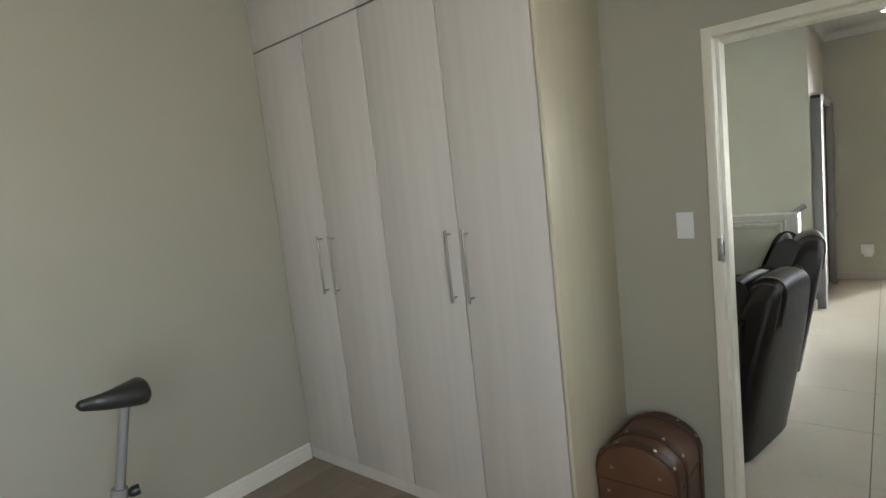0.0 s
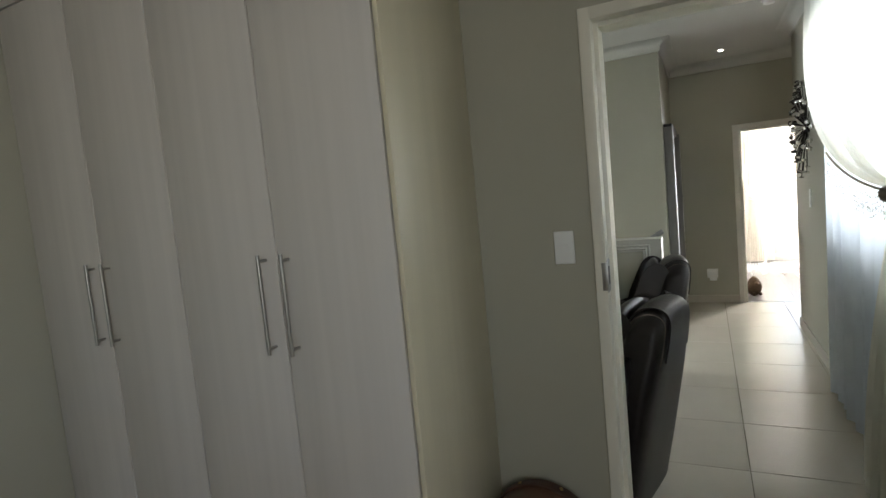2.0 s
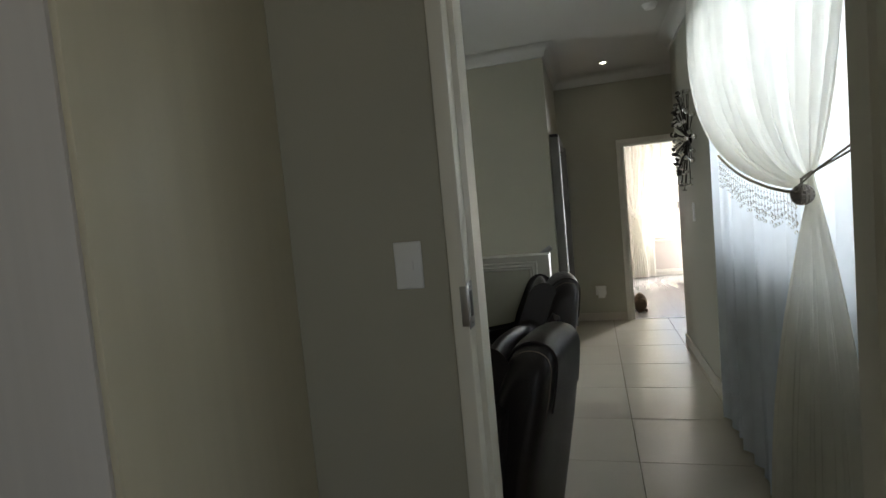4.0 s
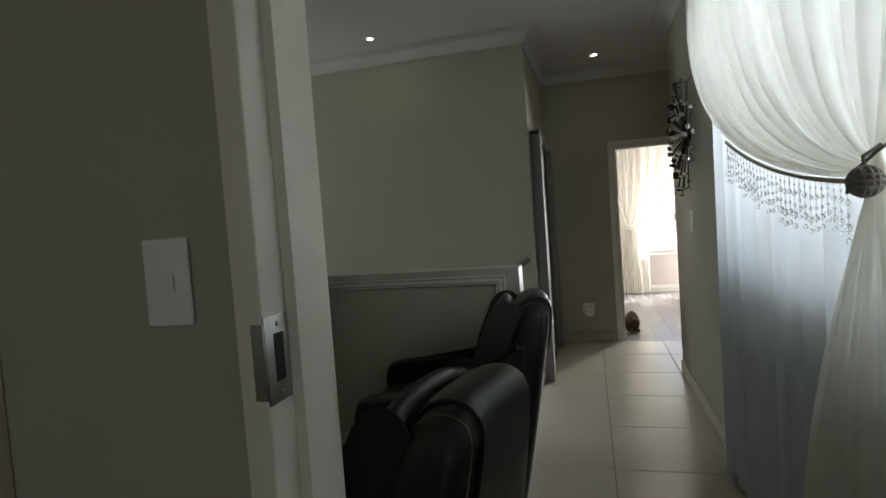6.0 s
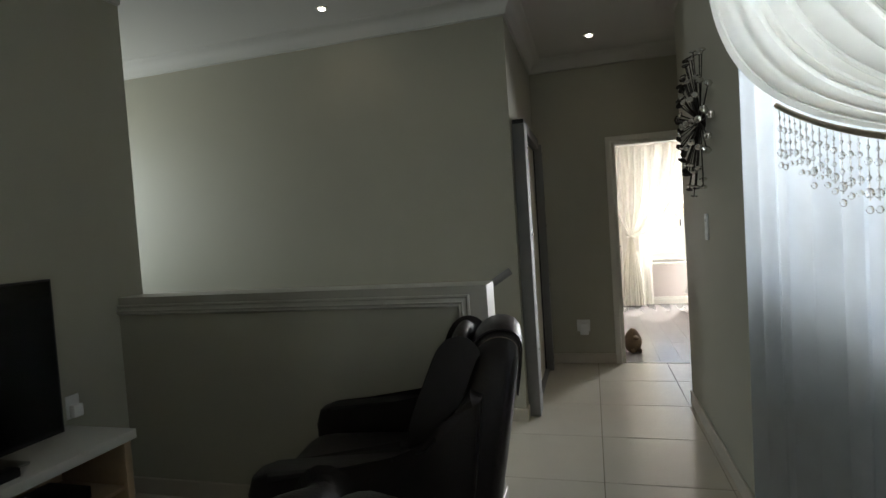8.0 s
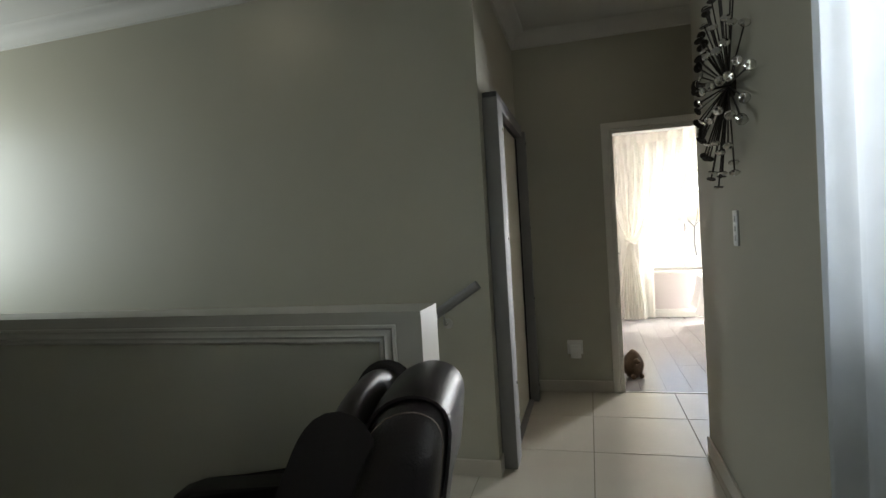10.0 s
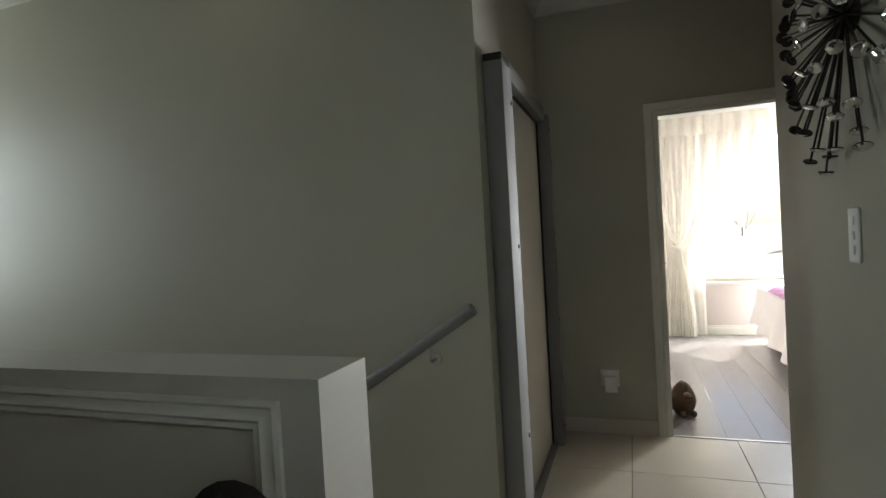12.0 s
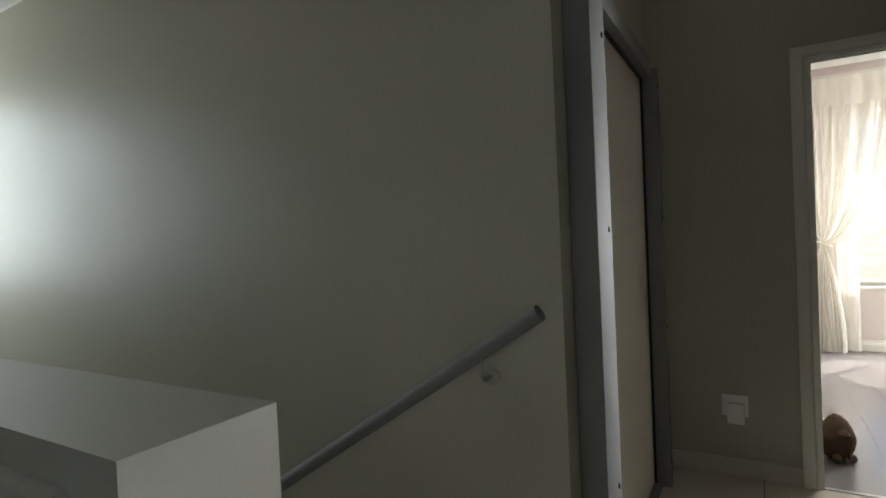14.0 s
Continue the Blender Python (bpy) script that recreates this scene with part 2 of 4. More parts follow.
def shared(name, me, parent, m):
    ob = new(name, me)
    ob.parent = parent
    ob.matrix_basis = m
    return ob


def wall_bm(axis, c0, c1, a0, a1, z0, z1, holes=()):
    """A wall between c0 and c1 on its axis that runs from a0 to a1; holes are (a0, a1, z0, z1)."""
    bm = bmesh.new()
    def put(p, q, r, s):
        if q - p > 1e-6 and s - r > 1e-6:
            box(bm, *((c0, c1, p, q) if axis == "x" else (p, q, c0, c1)), r, s)
    at = a0
    for h0, h1, b, t in sorted(holes):
        put(at, h0, z0, z1)
        put(h0, h1, z0, b)
        put(h0, h1, t, z1)
        at = h1
    put(at, a1, z0, z1)
    return bm


# ---- the large structure ----
CEIL = 2.87
XW, XL = 2.638, 2.772       # door wall of the study
YR = 0.23                 # window wall of the lounge
YT = 3.42                 # television wall
P0, P1, PY = 5.145, 5.318, 1.335   # parapet
XS = 6.42                 # stair wall
YH = 1.36                 # hall wall with the gate
XB = 7.98                 # bedroom door wall
DY0, DY1, DH = 0.465, 1.312, 2.08    # study door
BY0, BY1, BH = -0.17, 0.632, 2.03   # bedroom door

structure("wall_study_left", wall_bm("y", 3.65, 3.80, -2.6, XL, 0, CEIL), M_WALL, "plain greige painted plaster wall", "wall")
structure("wall_study_window", wall_bm("y", -0.15, 0.0, -2.6, XW, 0, CEIL, [(-1.35, 0.15, 1.15, 2.35)]), M_WALL, "greige painted wall with a window", "wall")
structure("wall_study_back", wall_bm("x", -2.75, -2.6, -0.15, 3.8, 0, CEIL), M_WALL, "plain greige painted plaster wall", "wall")
structure("wall_study_door", wall_bm("x", XW, XL, -0.15, 3.65, 0, CEIL, [(DY0 - 0.019, DY1 + 0.019, 0, DH + 0.019)]), M_WALL, "greige painted wall with a doorway", "wall")
structure("wall_lounge_window", wall_bm("y", 0.06, YR, XL, 6.88, 0, CEIL, [(3.05, 5.05, 1.10, 2.42)]), M_WALL, "greige painted wall with a curtained window", "wall")
structure("wall_television", wall_bm("y", YT, 3.57, XL, P1, 0, CEIL), M_WALL, "greige wall behind the television", "wall")
structure("wall_stair", wall_bm("x", XS, 6.57, YH, 6.0, -2.9, CEIL), M_WALL, "tall greige stairwell wall", "wall")
structure("wall_stair_end", wall_bm("y", 5.75, 5.9, 5.0, XS, -2.9, CEIL, [(5.40, 6.32, 1.05, 2.45)]), M_WALL, "greige stairwell wall with a window", "wall")
structure("wall_stair_inner", wall_bm("x", 5.168, P1 - 0.004, 3.572, 5.75, -2.9, CEIL), M_WALL, "greige inner wall of the stairwell", "wall")
structure("wall_stair_below", wall_bm("x", 5.20, P1 - 0.002, PY + 0.02, 3.57, -2.9, -0.16), M_WALL, "greige inner wall of the stairwell below", "wall")
structure("wall_hall_gate", wall_bm("y", YH, 1.50, XS + 0.15, XB, 0, CEIL, [(6.70, 7.70, 0, 2.04)]), M_WALL, "greige hall wall with a gated doorway", "wall")
structure("wall_bedroom_door", wall_bm("x", XB, 8.11, -1.3, 1.5, 0, CEIL, [(BY0, BY1, 0, BH)]), M_WALL, "greige painted wall with a bedroom doorway", "wall")
structure("wall_hall_recess", wall_bm("x", 6.78, 6.88, -1.3, 0.06, 0, CEIL), M_WALL, "greige wall of the hall recess", "wall")
structure("wall_hall_end", wall_bm("y", -1.42, -1.3, 6.78, 8.11, 0, CEIL), M_WALL, "greige end wall of the hall recess", "wall")
structure("wall_bedroom_window", wall_bm("x", 11.45, 11.60, -3.8, 1.1, 0, CEIL, [(-2.05, 0.12, 0.63, 2.28)]), M_PINKWALL, "warm white bedroom wall with a wide window", "wall")
structure("wall_bedroom_left", wall_bm("y", 0.98, 1.1, 8.11, 11.45, 0, CEIL), M_PINKWALL, "warm white bedroom wall", "wall")
structure("wall_bedroom_right", wall_bm("y", -3.8, -3.68, 8.11, 11.45, 0, CEIL), M_PINKWALL, "warm white bedroom wall", "wall")
structure("wall_bedroom_back", wall_bm("x", 8.0, 8.11, -3.8, -1.3, 0, CEIL), M_PINKWALL, "warm white bedroom wall", "wall")
structure("wall_shaft", wall_bm("y", 2.3, 2.4, 6.57, 7.98, 0, CEIL), M_WALL, "plain wall behind the gated door", "wall")
bm = B(-2.75, 8.11, -1.42, 6.0, CEIL, CEIL + 0.15)
box(bm, 8.11, 11.6, -3.8, 1.1, CEIL, CEIL + 0.15)
structure("ceiling", bm, M_CEIL, "white painted plaster ceiling with downlights", "ceiling")

# floors
structure("floor_study", B(-2.6, XL, -0.0, 3.65, -0.15, -0.012), M_GROUT, "study floor laid with brown laminate boards", "floor")
bm = B(XL, XB, 0.07, 1.69, -0.15, -0.005)
box(bm, 6.88, XB, -1.3, 0.07, -0.15, -0.005)
box(bm, XL, P1, 1.69, 3.42, -0.15, -0.005)
floor_tiles = structure("floor", bm, M_GROUT, "cream porcelain tile floor with fine brown joints", "floor")
floor_bed = structure("floor_bedroom", B(XB, 11.45, -3.68, 0.98, -0.15, -0.0015), M_PLANK_B, "bedroom floor laid with grey-brown laminate boards", "floor")
structure("floor_shaft", B(6.57, XB, 1.69, 2.3, -0.15, -0.005), M_GROUT, "floor behind the gated door", "floor")
structure("floor_below", B(5.0, 6.57, 1.2, 6.0, -3.05, -2.9), M_SKIRT, "cream floor at the foot of the stairs", "floor")

# stairs down behind the parapet
stairs = tagged(new("stairs"), "cream tiled staircase going down behind the parapet", "stairs", kind="structure")
for i in range(13):
    part("step", B(P1 + 0.002, XS - 0.002, 1.692 + i * 0.27, 1.692 + (i + 1) * 0.27 + 0.02, -0.178 * (i + 1) - 0.25, -0.178 * (i + 1), bevel=0.006), M_SKIRT, stairs)


# cornices
def cornice(name, pts):
    prof = [(0, 0), (0, -0.105)] + [(0.018 + 0.092 * (1 - math.cos(a)), -0.105 + 0.09 * math.sin(a) + 0.005) for a in (0.0, 0.4, 0.8, 1.2, 1.5)] + [(0.115, 0)]
    bm = sweep(bmesh.new(), [(*p, CEIL - 0.002) for p in pts], prof)
    return structure(name, bm, M_CEIL, "white coved plaster cornice", "cornice", True)


cornice("cornice_lounge", [(XL, YR), (XL, YT), (P1, YT)][::1])
cornice("cornice_stair", [(XS, 5.75), (XS, YH), (XB, YH), (XB, -1.3)])
cornice("cornice_window", [(6.88, -1.3), (6.88, YR), (XL, YR)])
cornice("cornice_study", [(XW, 0.0), (XW, 1.78)])


def skirting(name, pts, h=0.09, material=M_SKIRT, moulded=False):
    t = 0.012
    prof = [(0.0015, 0), (t, 0), (t, h - 0.004), (t - 0.004, h), (0.0015, h)]
    if moulded:
        prof = [(0.0015, 0), (0.018, 0), (0.018, h * 0.6), (0.013, h * 0.64), (0.016, h * 0.72), (0.010, h * 0.78), (0.013, h * 0.86), (0.006, h), (0.0015, h)]
    bm = sweep(bmesh.new(), [(*p, 0.0) for p in pts], prof)
    return structure(name, bm, material, "moulded white skirting board" if moulded else "cream tile skirting", "skirting", True)


skirting("baseboard_study", [(-2.6, 3.65), (2.04, 3.65)], 0.10, M_TRIM, True)
skirting("baseboard_television", [(XL, YT), (P0, YT)])
skirting("baseboard_parapet", [(P0, YT), (P0, PY), (P1, PY)])
skirting("baseboard_stair", [(XS, 1.69), (XS, YH), (6.518, YH)])
skirting("baseboard_hall", [(7.772, YH), (XB, YH), (XB, 0.69)])
skirting("baseboard_window", [(6.88, -1.3), (6.88, YR), (XL, YR)])
skirting("baseboard_door", [(XW, 1.368), (XW, 1.78)], 0.10, M_TRIM, True)
skirting("baseboard_bedroom", [(11.45, 0.98), (11.45, -3.68)], 0.11, M_TRIM, True)

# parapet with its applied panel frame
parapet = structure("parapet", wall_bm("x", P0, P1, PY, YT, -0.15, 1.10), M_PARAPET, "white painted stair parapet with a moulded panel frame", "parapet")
part("panel", B(P0 - 0.002, P0 + 0.01, PY + 0.125, YT, 0.092, 1.012), M_WALL, parapet, "greige painted panel field")
prof = [(-0.030, 0), (-0.030, 0.010), (-0.022, 0.016), (-0.015, 0.008), (-0.006, 0.012), (0.002, 0.022), (0.010, 0.014), (0.018, 0.018), (0.026, 0.008), (0.026, 0)]
bm = sweep(bmesh.new(), [(P0 - 0.001, YT, 1.030), (P0 - 0.001, PY + 0.112, 1.030), (P0 - 0.001, PY + 0.112, 0.092)], prof, up=Vector((-1, 0, 0)))
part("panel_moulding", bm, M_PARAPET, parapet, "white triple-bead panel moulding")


# door frames
def frame_sweep(name, x_face, out, y0, y1, h, w=0.07, t=0.016, label="white painted door casing"):
    prof_y = [(0, 0), (0, t), (w * 0.2, t), (w * 0.26, t * 0.65), (w * 0.34, t * 1.15), (w * 0.8, t * 1.15), (w, t * 0.6), (w, 0)]
    pts = [(x_face, y0, 0), (x_face, y0, h), (x_face, y1, h), (x_face, y1, 0)]
    sgn = 1 if out > 0 else -1
    prof = [(-a * sgn, b) for a, b in prof_y]
    bm = sweep(bmesh.new(), pts, prof, up=Vector((out, 0, 0)))
    return structure(name, bm, M_TRIM, label, "door frame", True)


def steel_frame(name, x0, x1, y0, y1, h, rebate=0.045, step=0.014, face=0.040):
    """A pressed steel door frame: a face on each side of the wall, a door rebate and a deeper stop."""
    fr = tagged(new(name), "cream enamelled pressed steel door frame with a rebate", "door frame", kind="structure")
    a, b, c = x0 - 0.012, x0 + rebate, x1 + 0.012
    for n, s0, s1 in (("jamb", y1, 1), ("jamb", y0, -1)):
        # plan of the jamb, from the room face round to the far face
        plan = [(a, s0 + s1 * (step + face)), (a, s0 + s1 * step), (b, s0 + s1 * step), (b + 0.004, s0), (c, s0), (c, s0 + s1 * (step + face)),
                (x1 + 0.001, s0 + s1 * (step + face)), (x1 + 0.001, s0 + s1 * 0.02), (x0 - 0.001, s0 + s1 * 0.02), (x0 - 0.001, s0 + s1 * (step + face))]
        bm = bmesh.new()
        lo = [bm.verts.new((x, y, 0.0)) for x, y in plan]
        hi = [bm.verts.new((x, y, h + step + face)) for x, y in plan]
        k = len(plan)
        sides = [bm.faces.new((lo[i], lo[(i + 1) % k], hi[(i + 1) % k], hi[i])) for i in range(k)]
        bm.faces.new(lo)
        bm.faces.new(hi[::-1])
        es = [e for e in bm.edges if abs(e.verts[0].co.z - e.verts[1].co.z) > 0.5 and min(abs(e.verts[0].co.x - a), abs(e.verts[0].co.x - c)) < 1e-4]
        bmesh.ops.bevel(bm, geom=es, offset=0.003, segments=3, affect="EDGES", profile=0.5)
        part(n, bm, M_FRAME, fr)
    part("head", B(a + 0.0005, b, y0 - step, y1 + step, h + step, h + step + face, bevel=0.002), M_FRAME, fr)
    part("head_stop", B(b + 0.004, c - 0.0005, y0 + 0.001, y1 - 0.001, h, h + step + face - 0.001, bevel=0.002), M_FRAME, fr)
    return fr


steel_frame("door_frame_study", XW, XL, DY0, DY1, DH)
plate = thing("strike_plate", "small brushed steel strike plate let into the door frame", "strike plate")
py = DY1 + 0.014
part("plate", B(XW - 0.013, XW + 0.040, py - 0.003, py - 0.0005, 1.172, 1.286, bevel=0.001), M_STEEL, plate)
part("latch_hole", B(XW + 0.006, XW + 0.026, py - 0.0042, py - 0.0032, 1.20, 1.262), M_BLACK, plate, "dark latch hole")
part("lip", B(XW - 0.0155, XW - 0.0125, py - 0.002, py + 0.016, 1.18, 1.278, bevel=0.001), M_STEEL, plate)
screw_me = mesh_of(lathe(bmesh.new(), [(0.0, 0), (0.004, 0), (0.003, 0.0015), (0.0, 0.002)], 10), "screw", M_STEEL)
for z in (1.184, 1.274):
    shared("screw", screw_me, plate, pose(XW + 0.016, py - 0.003, z, 90))
frame_sweep("door_frame_bedroom", XB - 0.001, -1, BY0, BY1, BH, 0.072)
bm = B(XB, 8.11, BY1 - 0.012, BY1 + 0.001, 0, BH)
box(bm, XB, 8.11, BY0 - 0.001, BY0 + 0.012, 0, BH)
box(bm, XB, 8.11, BY0 + 0.012, BY1 - 0.012, BH - 0.012, BH + 0.001)
structure("door_lining_bedroom", bm, M_TRIM, "white painted door lining", "door frame")
structure("threshold_strip", B(XB - 0.004, XB + 0.022, BY0 + 0.013, BY1 - 0.013, -0.004, 0.004, bevel=0.002), M_STEEL, "narrow metal threshold strip", "threshold")


def lever(parent, m, side):
    h = new("handle")
    h.parent = parent
    h.matrix_basis = m
    part("rose", lathe(bmesh.new(), [(0.0, 0), (0.024, 0), (0.024, 0.007), (0.0, 0.008)], 16, pose(0, 0, 0, 90)), M_STEEL, h)
    tube_bm = tube(bmesh.new(), [(0, 0, 0), (0, -0.045, 0), (side * 0.02, -0.052, 0), (side * 0.12, -0.052, 0)], 0.009)
    part("lever", tube_bm, M_STEEL, h, "steel lever handle")


study_door = tagged(new("door_study"), "open flush interior door beside the doorway", "door", kind="structure")
part("leaf", B(1.81, XW - 0.02, DY0 - 0.062, DY0 - 0.022, 0.008, DH - 0.01, bevel=0.002), M_DOOR, study_door)
lever(study_door, pose(1.87, DY0 - 0.022, 1.02, 0, 0, 180), -1)
bed_door = tagged(new("door_bedroom"), "open cream bedroom door standing against the side", "door", kind="structure")
part("leaf", B(8.125, 8.90, BY1 + 0.002, BY1 + 0.042, 0.008, BH - 0.012, bevel=0.002), M_DOOR, bed_door)
lever(bed_door, pose(8.84, BY1 + 0.002, 1.05), -1)

# gated doorway in the hall
gate_door = tagged(new("door_hall"), "closed cream door behind the gate frame", "door", kind="structure")
part("leaf", B(6.703, 7.697, 1.338, 1.378, 0.006, 2.035, bevel=0.002), M_DOOR, gate_door)
part("lock_plate", B(6.80, 6.845, 1.333, 1.3375, 1.03, 1.19, bevel=0.001), M_STEEL, gate_door, "narrow steel lock plate")
gate = thing("gate_frame", "grey steel security gate frame fixed round the doorway", "gate frame")
part("post", B(6.52, 6.70, 1.275, YH - 0.002, 0, 2.055, bevel=0.003), M_ALU, gate)
part("post_cap", B(6.522, 6.64, 1.277, YH - 0.004, 2.057, 2.085), M_BLACK, gate, "open dark post end")
part("post", B(7.70, 7.768, 1.262, YH - 0.002, 0, 2.06, bevel=0.003), M_ALU, gate)
part("header", B(6.702, 7.698, 1.285, YH - 0.002, 2.02, 2.10, bevel=0.003), M_ALU, gate)
part("track", B(6.702, 7.698, 1.300, YH - 0.002, 0.0, 0.018, bevel=0.002), M_ALU, gate)
part("inner_seal", B(7.686, 7.698, 1.325, 1.336, 0.02, 2.015), M_BLACK, gate, "black rubber seal")
part("inner_seal", B(6.704, 7.684, 1.325, 1.336, 2.008, 2.018), M_BLACK, gate, "black rubber seal")
part("channel", B(6.702, 6.735, 1.310, YH - 0.004, 0.02, 2.0, bevel=0.004), M_ALU, gate)
part("lock_box", B(6.736, 6.742, 1.32, 1.345, 1.12, 1.24, bevel=0.002), M_STEEL, gate)
bolt_me = mesh_of(lathe(bmesh.new(), [(0.0, 0), (0.010, 0), (0.009, 0.004), (0.0, 0.006)], 10), "bolt", M_BLACK)
for x, y, zs in ((7.733, 1.262, (0.12, 0.79, 1.33, 1.97)), (6.66, 1.275, (0.45, 1.28, 1.90)), (6.72, 1.310, (0.7, 1.5))):
    for z in zs:
        shared("bolt", bolt_me, gate, pose(x, y, z, 90))


# windows
def window(name, axis, c, a0, a1, z0, z1, bars, label):
    win = tagged(new(name), label, "window", kind="structure")
    def bx(p, q, r, s, d=0.025):
        return B(*((c - d, c + d, p, q) if axis == "x" else (p, q, c - d, c + d)), r, s, bevel=0.003)
    w = 0.045
    for n, a in (("jamb", (a0, a0 + w, z0, z1)), ("jamb", (a1 - w, a1, z0, z1)), ("rail", (a0 + w, a1 - w, z0, z0 + w)), ("rail", (a0 + w, a1 - w, z1 - w, z1))):
        part(n, bx(*a), M_TRIM, win)
    edges = [a0 + w] + [a0 + (a1 - a0) * k / bars for k in range(1, bars)] + [a1 - w]
    for e in edges[1:-1]:
        part("mullion", bx(e - 0.03, e + 0.03, z0 + w, z1 - w), M_TRIM, win)
    for k in range(bars):
        p = part("pane", bx(edges[k], edges[k + 1], z0 + w, z1 - w, 0.002), M_PANE, win)
        p.visible_shadow = False
    return win


bed_win = window("window_bedroom", "x", 11.53, -2.05, 0.12, 0.63, 2.28, 4, "wide white framed bedroom window")
part("stay", tube(bmesh.new(), [(11.50, -0.42, 1.16), (11.47, -0.42, 1.18), (11.47, -0.42, 1.27)], 0.008), M_IRON, bed_win, "dark window latch")
part("sill", B(11.38, 11.50, -2.1, 0.17, 0.60, 0.63, bevel=0.006), M_TRIM, bed_win)
window("window_lounge", "y", 0.10, 3.05, 5.05, 1.10, 2.42, 3, "white framed lounge window behind sheer curtains")
window("window_stair", "y", 5.82, 5.40, 6.32, 1.05, 2.45, 1, "white framed stairwell window")
window("window_study", "y", -0.08, -1.35, 0.15, 1.15, 2.35, 2, "white framed study window")


# downlights and smoke detector
def downlight(x, y):
    d = thing("downlight", "small round lit ceiling downlight with white trim", "downlight", pose(x, y, CEIL), "downlights")
    part("trim_ring", lathe(bmesh.new(), [(0.023, 0), (0.042, 0), (0.040, -0.005), (0.025, -0.006)], 24), M_TRIM, d)
    part("lamp", lathe(bmesh.new(), [(0.0, -0.0065), (0.022, -0.0065), (0.021, -0.010), (0.0, -0.014)], 20), M_LAMP, d, "glowing lamp")
    sp = new("downlight_glow", bpy.data.lights.new("downlight_glow", "SPOT"))
    sp.data.energy, sp.data.color, sp.data.spot_size, sp.data.shadow_soft_size = 0.5, (1.0, 0.88, 0.70), radians(165), 0.03
    sp.data.spot_blend = 1.0
    sp.matrix_world = look((x, y, CEIL - 0.03), (x, y, 0))


downlight(6.05, 2.50)
downlight(7.42, 0.80)
det = thing("smoke_detector", "white round smoke detector on the ceiling", "smoke detector", pose(5.82, 0.50, CEIL - 0.001))
part("base", lathe(bmesh.new(), [(0.0, 0), (0.055, 0), (0.055, -0.012), (0.0, -0.013)], 24), M_PLASTIC, det)
part("cover", lathe(bmesh.new(), [(0.0, -0.013), (0.045, -0.013), (0.040, -0.035), (0.0, -0.04)], 24), M_PLASTIC, det)

# ---- the study ----
WX, WY0, WY1 = 2.05, 1.79, 3.648
wardrobe = thing("wardrobe", "built-in pale ash wardrobe with four tall closed doors", "wardrobe")
part("body", B(WX + 0.02, XW - 0.002, WY0 + 0.018, WY1, 0.07, CEIL - 0.004), M_CARCASS, wardrobe)
part("side_panel", B(WX, XW - 0.002, WY0, WY0 + 0.016, 0.0, CEIL - 0.004, bevel=0.0015), M_SIDE, wardrobe, "laminate end panel, yellower than the doors")
part("plinth", B(WX + 0.006, WX + 0.019, WY0 + 0.018, WY1, 0.0, 0.068), M_WARD, wardrobe)
splits = [WY0 + 0.02, 2.262, 2.735, 3.19, WY1]


def bar_handle(parent, x, y, z0, z1):
    h = new("handle")
    h.parent = parent
    tagged(h, "brushed steel bar handle")
    part("bar", tube(bmesh.new(), [(x - 0.035, y, z0 - 0.02), (x - 0.035, y, z1 + 0.02)], 0.0065, 12), M_STEEL, h)
    for z in (z0, z1):
        part("standoff", tube(bmesh.new(), [(x - 0.033, y, z), (x, y, z)], 0.0055, 10), M_STEEL, h)


for i in range(4):
    a, b = splits[i] + 0.0038, splits[i + 1] - 0.0038
    d = part("door", B(WX, WX + 0.018, a, b, 0.072, 2.508, bevel=0.0016), M_WARD, wardrobe)
    y = (b - 0.045) if i % 2 == 0 else (a + 0.045)
    bar_handle(d, WX, y, 1.115, 1.405)
for a, b in ((splits[0], splits[2]), (splits[2], splits[4])):
    part("top_door", B(WX, WX + 0.018, a + 0.003, b - 0.003, 2.516, CEIL - 0.006, bevel=0.0016), M_WARD, wardrobe)


def wall_switch(name, label, m, w, h, rockers):
    s = thing(name, label, "light switch", m)
    part("plate", B(-w / 2, w / 2, -0.009, -0.0005, -h / 2, h / 2, bevel=0.004, seg=3), M_PLASTIC, s)
    for k in range(rockers):
        z = (k - (rockers - 1) / 2) * h * 0.8 / rockers
        part("rocker", B(-w * 0.2, w * 0.2, -0.013, -0.0095, z - 0.012, z + 0.012, bevel=0.001), M_PLASTIC, s)
    return s


wall_switch("light_switch", "white rectangular light switch on the greige wall", pose(XW, 1.468, 1.336, 0, 0, -90), 0.072, 0.118, 1)

chest = thing("chest", "small dome-lidded brown hide chest with straps and studs", "chest", pose(2.40, 1.605, 0))
def arch(w, h, n=14):
    """Outline of a box with a domed lid."""
    r = w / 2
    return [(-r, 0.015), (r, 0.015)] + [(r * math.cos(a), h - r * 0.75 + r * 0.75 * math.sin(a)) for a in [math.pi * i / n for i in range(n + 1)]]
part("body", slab(bmesh.new(), arch(0.33, 0.47), 0.36, lambda a, b, c: Vector((c, a, b)), 0.012), M_CHEST, chest)
for c in (-0.155, -0.045, 0.155):
    part("strap", slab(bmesh.new(), arch(0.344, 0.479), 0.045, lambda a, b, cc, c=c: Vector((c + cc, a, b)), 0.005, 2), M_STRAP, chest, "dark hide strap")
stud_me = mesh_of(lathe(bmesh.new(), [(0.0, 0), (0.008, 0), (0.006, 0.004), (0.0, 0.006)], 8), "stud", M_BRASS)
